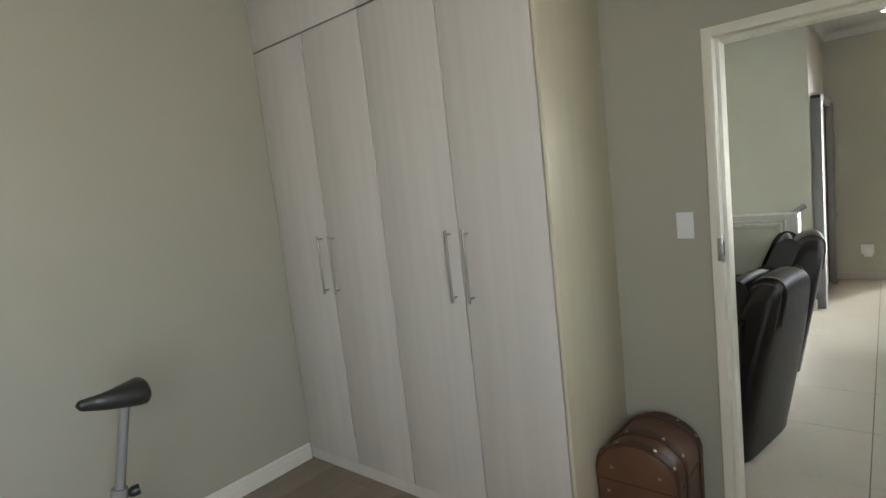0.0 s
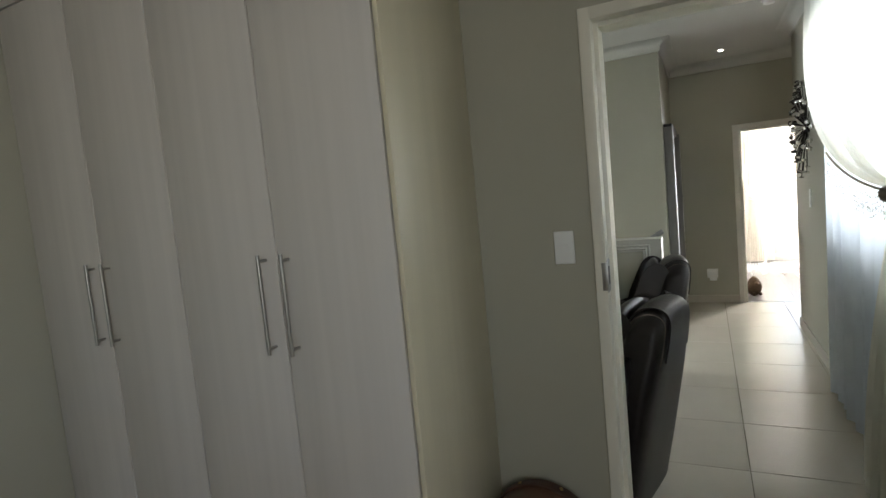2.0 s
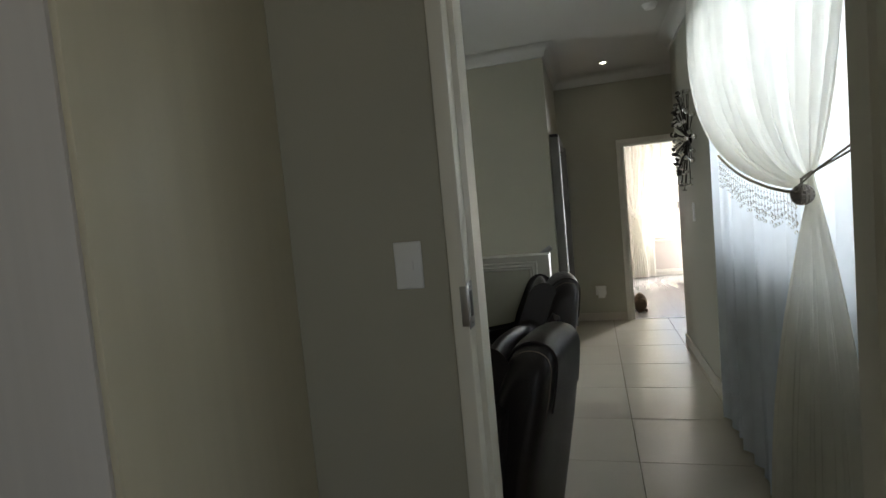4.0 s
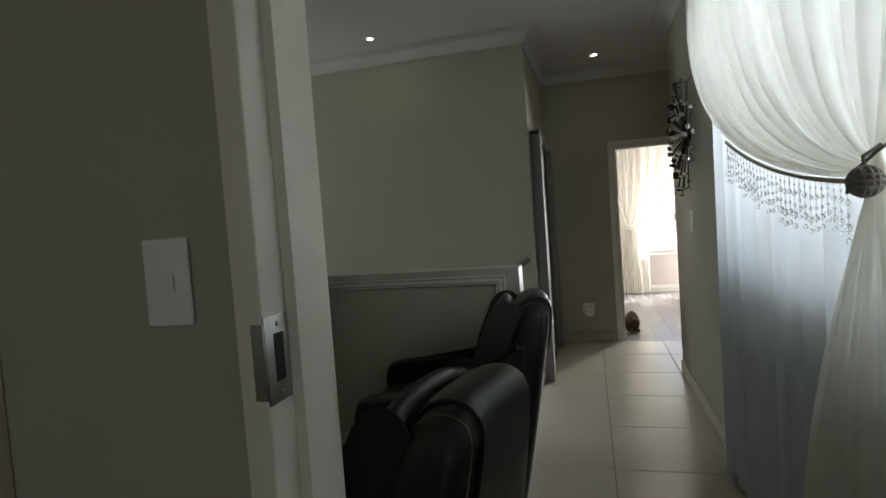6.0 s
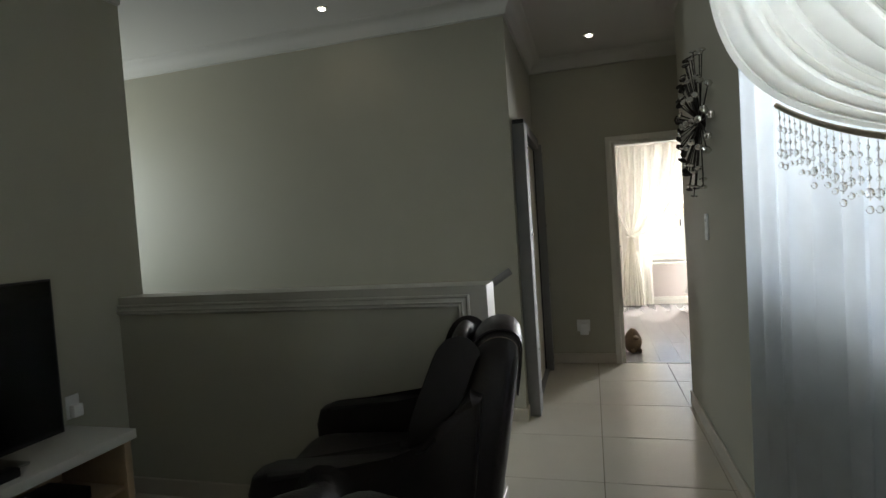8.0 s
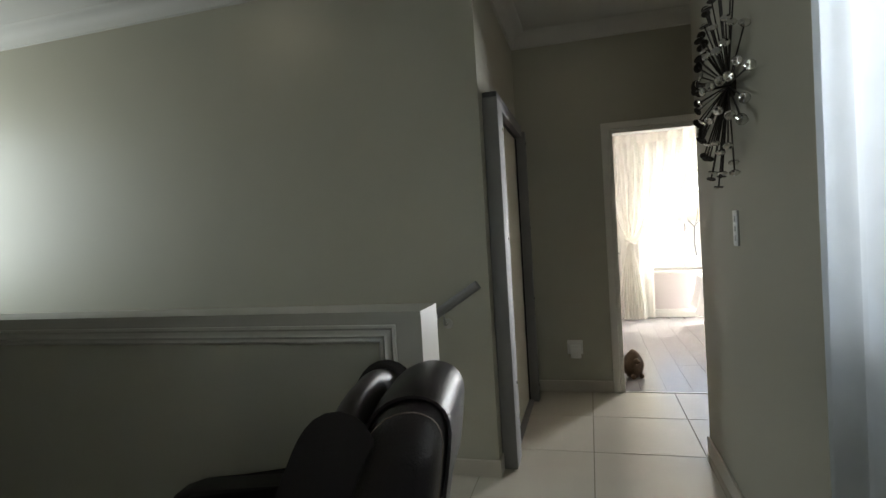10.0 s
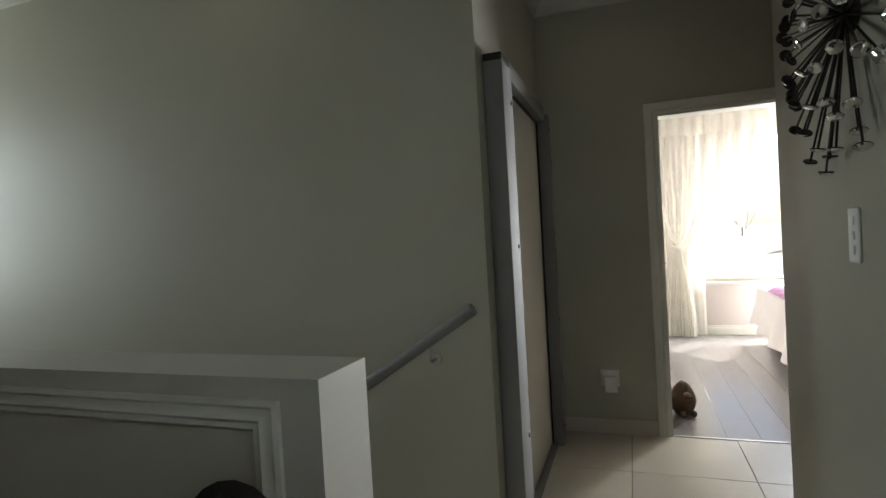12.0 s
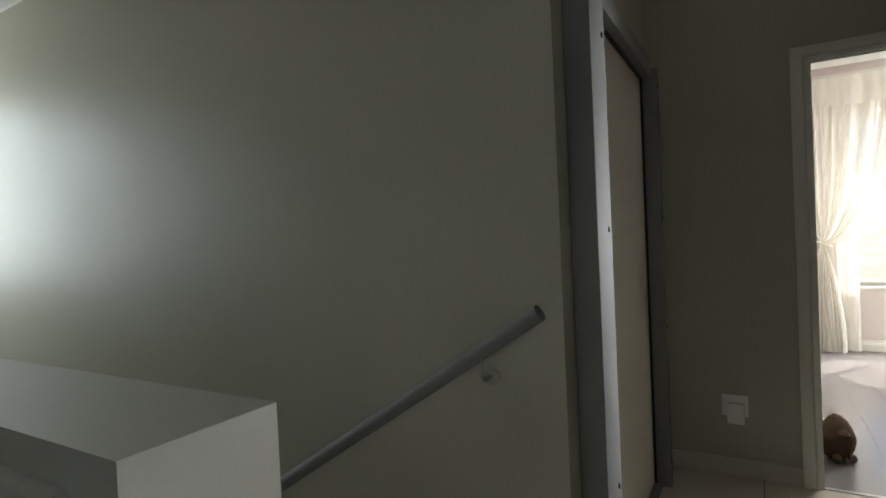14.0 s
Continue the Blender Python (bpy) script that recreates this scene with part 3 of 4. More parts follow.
for c in (-0.155, -0.045, 0.155):
    for a in (0.15, 0.35, 0.65, 0.85):
        t = math.pi * a
        shared("stud", stud_me, chest, pose(c, 0.172 * math.cos(t), 0.479 - 0.129 + 0.129 * math.sin(t), -(90 - math.degrees(t)) * 1, 0, 0))
for y, z in ((-0.12, 0.09), (0.12, 0.09), (-0.12, 0.25), (0.12, 0.25), (-0.10, 0.36), (0.10, 0.36)):
    shared("stud", stud_me, chest, pose(-0.1805, y, z, 0, -90, 0))
part("lid_line", slab(bmesh.new(), [(-0.168, 0.298), (0.168, 0.298), (0.168, 0.304), (-0.168, 0.304)], 0.3625, lambda a, b, c: Vector((c, a, b)), 0), M_STRAP, chest)

bike = thing("exercise_bike", "black bicycle saddle on a grey post of an exercise bike", "exercise bike", pose(0.80, 2.90, 0, 0, 0, -8))
bm = bmesh.new()
def saddle_pt(u, v):
    # u along the saddle from nose to tail, v round the section
    half = 0.016 + 0.092 * (max(0, (u - 0.25) / 0.75)) ** 1.3 if u < 0.86 else 0.0935 * math.sqrt(max(0.0, 1 - ((u - 0.86) / 0.14) ** 2)) + 0.002
    half *= min(1, math.sqrt(u / 0.06)) if u < 0.06 else 1
    a = v * 2 * math.pi
    up = 0.040 * math.sin(a) if math.sin(a) > 0 else 0.042 * math.sin(a)
    up *= (0.42 + 0.95 * u) * (math.sqrt(max(0.0, 1 - ((u - 0.80) / 0.20) ** 2)) if u > 0.80 else 1) * min(1, math.sqrt(u / 0.06))
    rise = 0.022 * max(0, (u - 0.35) / 0.65) ** 1.2 + 0.030 * (1 - u)
    return Vector((-0.115 + 0.23 * u, half * math.cos(a), 0.99 + up + rise))
sheet(bm, 26, 20, saddle_pt)
bmesh.ops.remove_doubles(bm, verts=bm.verts, dist=5e-4)
saddle = part("saddle", bm, M_RUBBER, bike, "black padded vinyl saddle")
part("seat_post", tube(bmesh.new(), [(0.028, 0, 0.975), (-0.038, 0, 0.66)], 0.017, 14), M_ALU, bike)
part("collar", tube(bmesh.new(), [(-0.034, 0, 0.685), (-0.07, 0, 0.50)], 0.028, 14), M_ALU, bike)
part("knob", lathe(bmesh.new(), [(0.0, 0), (0.012, 0), (0.020, 0.012), (0.020, 0.035), (0.0, 0.038)], 12, pose(-0.010, 0, 0.655, 0, 90, 0)), M_BLACK, bike)
part("frame_tube", tube(bmesh.new(), [(-0.067, 0, 0.52), (-0.15, 0, 0.06)], 0.024, 14), M_ALU, bike)
part("foot_bar", tube(bmesh.new(), [(-0.14, -0.24, 0.026), (-0.14, 0.24, 0.026)], 0.026, 12), M_ALU, bike)
part("spine", tube(bmesh.new(), [(-0.14, 0, 0.06), (-0.75, 0, 0.06)], 0.024, 12), M_ALU, bike)
part("foot_bar", tube(bmesh.new(), [(-0.75, -0.24, 0.026), (-0.75, 0.24, 0.026)], 0.026, 12), M_ALU, bike)


# ---- the lounge ----
def loft(bm, outline, w, place, n=18, power=5.0, drop=0.0):
    """An outline carried across the width w, drawn in towards both ends so that they come out round."""
    ca = sum(a for a, b in outline) / len(outline)
    rings = []
    for k in range(n + 1):
        t = math.sin((k / n - 0.5) * math.pi)
        f = max(0.04, (1 - abs(t) ** power) ** (1 / 2.2))
        ring = []
        for i, (a, b) in enumerate(outline):
            p, q = outline[i - 1], outline[(i + 1) % len(outline)]
            nx, nz = (q[1] - p[1]), -(q[0] - p[0])
            ln = math.hypot(nx, nz) or 1
            inset = 0.055 * (1 - f)
            ring.append(bm.verts.new(place(a - nx / ln * inset, b - nz / ln * inset - drop * abs(t) ** 3 * max(0, b - 0.5), t * w / 2)))
        rings.append(ring)
    m = len(outline)
    for r, q in zip(rings, rings[1:]):
        for i in range(m):
            bm.faces.new((r[i], r[(i + 1) % m], q[(i + 1) % m], q[i]))
    bm.faces.new(rings[0])
    bm.faces.new(rings[-1][::-1])
    return bm


def smooth_loop(pts, times=2):
    """Corner cutting round a closed outline."""
    for _ in range(times):
        out = []
        for (a, b), (c, d) in zip(pts, pts[1:] + pts[:1]):
            out += [(a * 0.75 + c * 0.25, b * 0.75 + d * 0.25), (a * 0.25 + c * 0.75, b * 0.25 + d * 0.75)]
        pts = out
    return pts


def armchair(m, label, w=0.64):
    """Faces +y; the top of the back stands over y = 0."""
    ch = thing("armchair", label, "armchair", m, "leather armchairs")
    def taper(z):
        k = min(1.0, max(0.0, (z - 0.55) / 0.45))
        return 1 - 0.24 * k * k * (3 - 2 * k)
    side = lambda a, b, c: Vector((c * taper(b), a, b))
    back = [(0.44, 0.03), (0.44, 0.10), (0.38, 0.38), (0.29, 0.60), (0.19, 0.86), (0.145, 0.975), (0.06, 1.012), (-0.012, 0.975), (0.0, 0.86), (0.025, 0.72), (0.09, 0.36), (0.15, 0.06), (0.16, 0.03)]
    part("backrest", loft(bmesh.new(), smooth_loop(back), w, side, 22, 6.0, 0.10), M_LEATHER, ch)
    pad = [(0.285, 0.64), (0.215, 0.84), (0.172, 0.965), (0.195, 1.005), (0.235, 0.985), (0.275, 0.88), (0.335, 0.72), (0.345, 0.64)]
    part("headrest", loft(bmesh.new(), smooth_loop(pad), w * 0.88, side, 18, 7.0, 0.12), M_LEATHER, ch)
    sm = smooth_loop(back)
    run = [i for i in range(len(sm)) if sm[i][1] > 0.74 and (sm[i][0] < 0.165 or sm[i][1] > 0.97)]
    def lifted(i, o):
        (a, b), p, q = sm[i], sm[i - 1], sm[(i + 1) % len(sm)]
        nx, nz = q[1] - p[1], -(q[0] - p[0])
        ln = math.hypot(nx, nz) or 1
        return a + nx / ln * o, b + nz / ln * o
    ring = [lifted(i, 0.010) for i in run] + [lifted(i, 0.003) for i in reversed(run)]
    bm = bmesh.new()
    rows = []
    for k in range(13):
        t = -0.62 + 1.24 * k / 12
        rows.append([bm.verts.new((t * w / 2 * taper(b), a, b - 0.10 * abs(t) ** 3 * max(0, b - 0.5))) for a, b in ring])
    for r, q in zip(rows, rows[1:]):
        for i in range(len(ring)):
            bm.faces.new((r[i], r[(i + 1) % len(ring)], q[(i + 1) % len(ring)], q[i]))
    bm.faces.new(rows[0])
    bm.faces.new(rows[-1][::-1])
    part("headrest_flap", bm, M_LEATHER, ch, "stitched leather flap over the back")
    for t in (-0.76, 0.76):
        f = (1 - abs(t) ** 6.0) ** (1 / 2.2)
        pts = [lifted(i, 0.0005 - 0.055 * (1 - f)) for i in run]
        part("seam", tube(bmesh.new(), [(t * w / 2 * taper(b), a, b - 0.10 * abs(t) ** 3 * max(0, b - 0.5)) for a, b in pts], 0.0016, 6), M_SEAM, ch)
    for s in (-1, 1):
        x = s * (w / 2 + 0.005)
        arm = [(0.24, 0.10), (0.16, 0.52), (0.125, 0.80), (0.165, 0.82), (0.235, 0.72), (0.31, 0.645), (0.42, 0.607), (0.86, 0.590), (0.92, 0.57), (0.94, 0.51), (0.92, 0.10), (0.88, 0.06), (0.40, 0.06)]
        part("armrest", slab(bmesh.new(), arm, 0.13, lambda a, b, c, x=x: Vector(((x + c) * taper(b), a, b)), 0.03, 3), M_LEATHER, ch)
    part("seat", cushion(bmesh.new(), (0, 0.63, 0.40), (w / 2 - 0.07, 0.31, 0.10), 0.3), M_LEATHER, ch)
    part("seat_base", B(-w / 2 + 0.06, w / 2 - 0.06, 0.36, 0.88, 0.05, 0.34, bevel=0.02), M_LEATHER, ch)
    for x in (-w / 2 + 0.08, w / 2 - 0.08):
        for y in (0.38, 0.84):
            part("foot", lathe(bmesh.new(), [(0.0, 0), (0.02, 0), (0.026, 0.06), (0.0, 0.062)], 12, pose(x, y, 0)), M_BLACK, ch)
    return ch


armchair(pose(3.30, 1.15, 0, 0, 0, -12), "dark brown leather armchair turned towards the television")
armchair(pose(4.80, 1.16, 0, 0, 0, 8), "dark brown leather armchair beside the stair parapet")

unit = thing("tv_unit", "low oak and white television unit with open shelves", "tv unit")
part("top", B(2.95, 4.78, 2.99, YT - 0.014, 0.475, 0.52, bevel=0.003), M_UNIT, unit)
for x in (2.97, 3.55, 4.16, 4.74):
    part("upright", B(x - 0.018, x + 0.018, 3.005, YT - 0.016, 0.03, 0.474, bevel=0.002), M_OAK, unit)
part("bottom", B(2.952, 4.758, 3.006, YT - 0.016, 0.0, 0.029), M_OAK, unit)
part("back", B(2.955, 4.755, YT - 0.0155, YT - 0.0145, 0.03, 0.474), M_OAK, unit)
part("shelf", B(4.179, 4.721, 3.02, YT - 0.017, 0.25, 0.27, bevel=0.002), M_OAK, unit)
part("shelf", B(2.989, 3.531, 3.02, YT - 0.017, 0.25, 0.27, bevel=0.002), M_OAK, unit)
part("drawer", B(3.571, 4.139, 2.998, 3.02, 0.26, 0.47, bevel=0.003), M_OAK, unit)
part("drawer", B(3.571, 4.139, 2.998, 3.02, 0.04, 0.254, bevel=0.003), M_OAK, unit)
tv = thing("television", "large black flat screen television on the unit", "television", pose(0, 0, 0))
part("panel", B(3.36, 4.60, 3.20, 3.235, 0.565, 1.26, bevel=0.004), M_BLACK, tv)
part("screen", B(3.37, 4.59, 3.1985, 3.2005, 0.58, 1.25), M_SCREEN, tv, "dark switched-off screen")
part("rear_housing", B(3.7, 4.4, 3.236, 3.28, 0.62, 1.05, bevel=0.015), M_BLACK, tv)
part("stand_neck", B(3.98, 4.10, 3.215, 3.25, 0.53, 0.60), M_BLACK, tv)
part("stand_base", B(3.70, 4.38, 3.12, 3.33, 0.521, 0.532, bevel=0.003), M_STEEL, tv, "curved silver stand base")
bar = thing("remote_bar", "slim black sound bar lying on the unit", "sound bar")
part("body", B(3.55, 4.28, 3.03, 3.09, 0.521, 0.560, bevel=0.008), M_BLACK, bar)
box_ = thing("decoder", "black media decoder on the unit shelf", "decoder")
part("case", B(4.25, 4.60, 3.08, 3.32, 0.271, 0.325, bevel=0.004), M_BLACK, box_)
part("display", B(4.36, 4.46, 3.0785, 3.0798, 0.29, 0.308), M_SCREEN, box_)
tvs = thing("television_socket", "white wall socket on the greige wall beside the television", "socket", pose(4.82, YT, 0.60))
part("plate", B(-0.035, 0.035, -0.008, -0.0005, -0.058, 0.058, bevel=0.003), M_PLASTIC, tvs)
part("adapter", B(-0.026, 0.026, -0.045, -0.0085, -0.05, 0.012, bevel=0.006), M_PLASTIC, tvs, "white plug-in adapter")
dec = thing("decanter", "small silver stoppered bottle on the lower shelf", "ornament", pose(4.36, 3.06, 0.0292))
part("bottle", lathe(bmesh.new(), [(0.0, 0), (0.04, 0), (0.05, 0.03), (0.045, 0.06), (0.018, 0.10), (0.014, 0.125), (0.0, 0.126)], 20), M_GEM, dec)
part("stopper", lathe(bmesh.new(), [(0.0, 0.127), (0.012, 0.128), (0.016, 0.145), (0.006, 0.165), (0.004, 0.185), (0.0, 0.19)], 14), M_GEM, dec)


# curtains
def bez(p0, p1, p2, p3, t):
    s = 1 - t
    return tuple(s ** 3 * a + 3 * s * s * t * b + 3 * s * t * t * c + t ** 3 * d for a, b, c, d in zip(p0, p1, p2, p3))


def tied_path(u, v, W, ztop, at_a, at_z, foot0, foot1):
    """A thread u of a tied-back drape: (run, height) at v from top to floor."""
    top = u * W
    split = 0.62
    if v <= split:
        t = v / split
        lift = (1 - u) * 0.05
        k1 = (top - (top - at_a) * 0.09, ztop - (ztop - at_z) * 0.62)
        k2 = (at_a + (top - at_a) * 0.42, at_z + 0.03 + lift * 2)
        return bez((top, ztop), k1, k2, (at_a + 0.02 * (u - 0.5), at_z + lift), t)
    t = (v - split) / (1 - split)
    foot = foot0 + (foot1 - foot0) * u
    e = 1 - (1 - t) ** 2.2
    return (at_a + 0.02 * (u - 0.5)) * (1 - e) + foot * e, (at_z + (1 - u) * 0.05) * (1 - t) + 0.012 * t


def tied_drape(parent, place, W, ztop, at_a, at_z, foot0, foot1, folds, amp, material, label):
    def f(u, v):
        a, z = tied_path(u, v, W, ztop, at_a, at_z, foot0, foot1)
        pinch = min(1, abs(v - 0.62) / 0.25)
        ph = u * folds * 2 * math.pi
        d = amp * (0.25 + 0.75 * pinch) * (math.sin(ph) + 0.45 * math.sin(2.3 * ph + 1.3 + 2 * v) + 0.25 * math.sin(0.41 * ph + 5 * v))
        d += 0.085 * math.sin(math.pi * min(1, v / 0.62)) * (0.2 + 0.8 * u) + (0.10 * (v - 0.62) if v > 0.62 else 0)
        return place(a, d, z)
    return part("drape", sheet(bmesh.new(), 150, 70, f), material, parent, label)


def straight_sheer(parent, place, a0, a1, ztop, folds, amp, material, label):
    def f(u, v):
        ph = u * folds * 2 * math.pi
        d = amp * (0.55 + 0.45 * v) * (math.sin(ph + 0.5 * math.sin(3 * v)) + 0.5 * math.sin(1.7 * ph + 0.8) + 0.3 * math.sin(0.37 * ph + 1))
        return place(a0 + (a1 - a0) * u + 0.012 * math.sin(2 * ph), d, ztop * (1 - v) + 0.015 * v)
    return part("sheer", sheet(bmesh.new(), 170, 24, f), material, parent, label)


LX = 2.86
curtain = thing("lounge_curtain", "cream voile drape tied back over white sheers with beaded fringe", "curtain")
lounge_place = lambda a, d, z: Vector((LX + a, 0.345 + d, z))
straight_sheer(curtain, lambda a, d, z: Vector((a, 0.285 + d, z)), 2.80, 5.12, 2.70, 15, 0.020, M_SHEER, "thin white sheer hanging to the floor")
tied_drape(curtain, lounge_place, 2.34, 2.72, 0.50, 1.42, 0.02, 0.95, 13, 0.017, M_DRAPE, "cream voile drape gathered at a tie")
part("rail", B(2.78, 5.22, 0.30, 0.345, 2.715, 2.745, bevel=0.004), M_TRIM, curtain, "white curtain rail")
hem = [lounge_place(tied_path(1, t, 2.34, 2.72, 0.50, 1.42, 0, 1)[0], 0.012 + 0.085 * math.sin(math.pi * t / 0.62), tied_path(1, t, 2.34, 2.72, 0.50, 1.42, 0, 1)[1] - 0.008) for t in [0.40 + 0.21 * i / 30 for i in range(31)]]
part("braid", tube(bmesh.new(), hem, 0.006, 8), M_PEARL, curtain, "pearl braid along the hem")
bm = bmesh.new()
z = 0.0
for r, gap in ((0.003, 0.018), (0.0055, 0.022), (0.004, 0.02), (0.007, 0.022), (0.0055, 0.0)):
    bmesh.ops.create_uvsphere(bm, u_segments=8, v_segments=6, radius=r, matrix=Matrix.Translation((0, 0, z - 0.012)))
    z -= gap
tube(bm, [(0, 0, 0.0), (0, 0, z)], 0.0012, 5)
strand_me = mesh_of(bm, "bead_strand", M_BEAD)
for i, p in enumerate(hem[1:-1]):
    k = 0.9 + 0.5 * random.random()
    shared("bead_strand", strand_me, curtain, Matrix.Translation(p + Vector((0, 0.004, -0.006))) @ Matrix.Diagonal((1.1, 1.1, k, 1)))
tie = thing("curtain_tieback", "taupe cord tieback with a round woven knot", "tieback")
knot = Vector((LX + 0.50, 0.36, 1.42))
hook = Vector((2.80, 0.245, 1.71))
for o in (0.0, 0.02):
    part("cord", tube(bmesh.new(), [hook + Vector((0, 0, o)), (hook + knot) / 2 + Vector((0, 0.02, -0.03 + o)), knot + Vector((-0.08, 0.0, 0.06)), knot + Vector((0.0, 0.03, 0.01)), knot + Vector((0.02, 0.03, -0.03 + o)), knot + Vector((0.03, -0.04, -0.02))], 0.0032, 8), M_CORD, tie)
ball_c = knot + Vector((-0.06, 0.03, -0.01))
bm = bmesh.new()
bmesh.ops.create_uvsphere(bm, u_segments=20, v_segments=14, radius=0.028, matrix=Matrix.Translation(ball_c))
ball = part("knot_ball", bm, M_CORD, tie, "round woven cord knot")
for ax in range(3):
    for off in (-0.011, 0.0, 0.011):
        r = math.sqrt(0.029 ** 2 - off ** 2)
        ring = []
        for i in range(20):
            a = 2 * math.pi * i / 20
            v = [r * math.cos(a), r * math.sin(a)]
            v.insert(ax, off)
            ring.append(ball_c + Vector(v))
        part("strand", sweep(bmesh.new(), ring, circle(0.0045, 6), closed=True, up=Vector([1.0 if i == ax else 0.0 for i in range(3)])), M_CORD, ball)
part("loop", tube(bmesh.new(), [ball_c + Vector((0, 0, 0.026)), ball_c + Vector((0.004, 0, 0.05)), knot + Vector((-0.06, 0.0, 0.06))], 0.005, 8), M_CORD, tie)
part("hook", tube(bmesh.new(), [(2.80, YR + 0.001, 1.71), (2.80, 0.25, 1.71), (2.80, 0.255, 1.735)], 0.005, 8), M_STEEL, tie)

# starburst wall ornament
art = thing("wall_ornament", "dark metal starburst wall ornament with mirrored discs", "wall art", pose(6.06, YR, 1.865))
part("hub", lathe(bmesh.new(), [(0.0, 0.001), (0.05, 0.001), (0.045, 0.02), (0.02, 0.035), (0.0, 0.037)], 16, pose(0, 0, 0, -90)), M_IRON, art)
rod_me = mesh_of(tube(bmesh.new(), [(0, 0, 0), (0, 0, 1)], 0.0032, 6), "rod", M_IRON)
bm = lathe(bmesh.new(), [(0.0, -0.003), (0.017, -0.003), (0.0225, 0.0), (0.018, 0.005), (0.0, 0.008)], 12)
disc_me = mesh_of(bm, "disc", M_GEM)
bm = lathe(bmesh.new(), [(0.0, -0.004), (0.021, -0.004), (0.0235, -0.001), (0.0, -0.0005)], 12)
cup_me = mesh_of(bm, "disc_back", M_IRON)
rng = random.Random(5)
spikes = [(12, 8, 0.45), (17, 16, 0.44), (16, 30, 0.42), (12, 46, 0.38), (8, 62, 0.34), (4, 78, 0.30)]
for n, lift, length in spikes:
    for i in range(n):
        a = 2 * math.pi * (i + 0.5 * rng.random()) / n
        e = radians(lift + rng.uniform(-4, 4))
        ln = length * rng.uniform(0.78, 1.04)
        v = Vector((math.cos(a) * math.cos(e) * ln * 0.98, math.sin(e) * 0.095 + 0.012, math.sin(a) * math.cos(e) * ln))
        d, ln = v.normalized(), v.length
        q = d.to_track_quat("Z", "Y").to_matrix().to_4x4()
        start = Matrix.Translation((0, 0.02, 0))
        shared("rod", rod_me, art, start @ q @ Matrix.Diagonal((1, 1, ln, 1)))
        tip = start @ Matrix.Translation(d * ln) @ q @ Matrix.Diagonal((0.85, 0.85, 1, 1))
        shared("disc", disc_me, art, tip)
        shared("disc_back", cup_me, art, tip)
wall_switch("hall_switch", "tall white multi-way light switch on the window wall", pose(6.10, YR, 1.277, 0, 0, 180), 0.072, 0.15, 3)

# handrail on the stair wall
rail = thing("handrail", "round brushed metal handrail sloping down the stair wall", "handrail")
s = Vector((0, 0.84, -0.545))
a0 = Vector((XS - 0.07, 1.405, 1.052))
part("rail", tube(bmesh.new(), [a0, a0 + s * 4.2], 0.025, 18), M_ALU, rail)
for k in (0.23, 1.6, 3.0):
    b = a0 + s * k
    br = part("bracket", tube(bmesh.new(), [b + Vector((0, 0, -0.024)), b + Vector((0, 0, -0.075)), b + Vector((0.02, 0, -0.09)), b + Vector((0.068, 0, -0.09))], 0.006, 8), M_STEEL, rail)
    part("rose", lathe(bmesh.new(), [(0.0, 0), (0.028, 0), (0.026, 0.006), (0.0, 0.008)], 16, Matrix.Translation(b + Vector((0.0695, 0, -0.09))) @ pose(0, 0, 0, 0, -90, 0)), M_STEEL, br)

# socket with a plugged-in adapter
sock = thing("wall_socket", "white wall socket with a plugged-in adapter", "socket", pose(XB, 0.985, 0.36, 0, 0, -90))
part("plate", B(-0.06, 0.06, -0.008, -0.0005, -0.055, 0.055, bevel=0.003), M_PLASTIC, sock)
part("adapter", B(-0.035, 0.045, -0.045, -0.0085, -0.085, 0.02, bevel=0.008), M_PLASTIC, sock, "white plug-in adapter")
part("prong_cover", B(-0.05, -0.038, -0.02, -0.0085, 0.0, 0.035, bevel=0.003), M_PLASTIC, sock)

# ---- the bedroom ----
toy = tagged(part("hedgehog_doorstop", bmesh.new(), M_FUR, None), "small brown plush hedgehog doorstop on the laminate floor", "doorstop")
bm = bmesh.new()
bmesh.ops.create_icosphere(bm, subdivisions=4, radius=1)
for v in bm.verts:
    c = v.co.copy()
    spike = 0.10 * noise.noise(c * 9) if (c.x > -0.25) else 0.02 * noise.noise(c * 6)
    r = 1 + spike
    wide = 0.085 * (1.0 - 0.25 * max(0, c.z))
    v.co = Vector((c.x * 0.075 * r, c.y * wide * r, 0.105 + max(-0.105, c.z * 0.118 * r)))
bmesh.ops.create_uvsphere(bm, u_segments=10, v_segments=8, radius=0.026, matrix=Matrix.Translation((-0.072, 0.01, 0.145)) @ Matrix.Diagonal((1.5, 1, 0.9, 1)))
bmesh.ops.create_uvsphere(bm, u_segments=8, v_segments=6, radius=0.009, matrix=Matrix.Translation((-0.112, 0.01, 0.149)))
for y in (-0.03, 0.045):
    bmesh.ops.create_uvsphere(bm, u_segments=8, v_segments=6, radius=0.022, matrix=Matrix.Translation((-0.07, y, 0.022)))
toy.data = mesh_of(bm, "hedgehog_doorstop", M_FUR)
toy.matrix_basis = pose(8.43, 0.522, 0.0, 0, 0, 25) @ Matrix.Diagonal((1.05, 1.02, 1.05, 1))

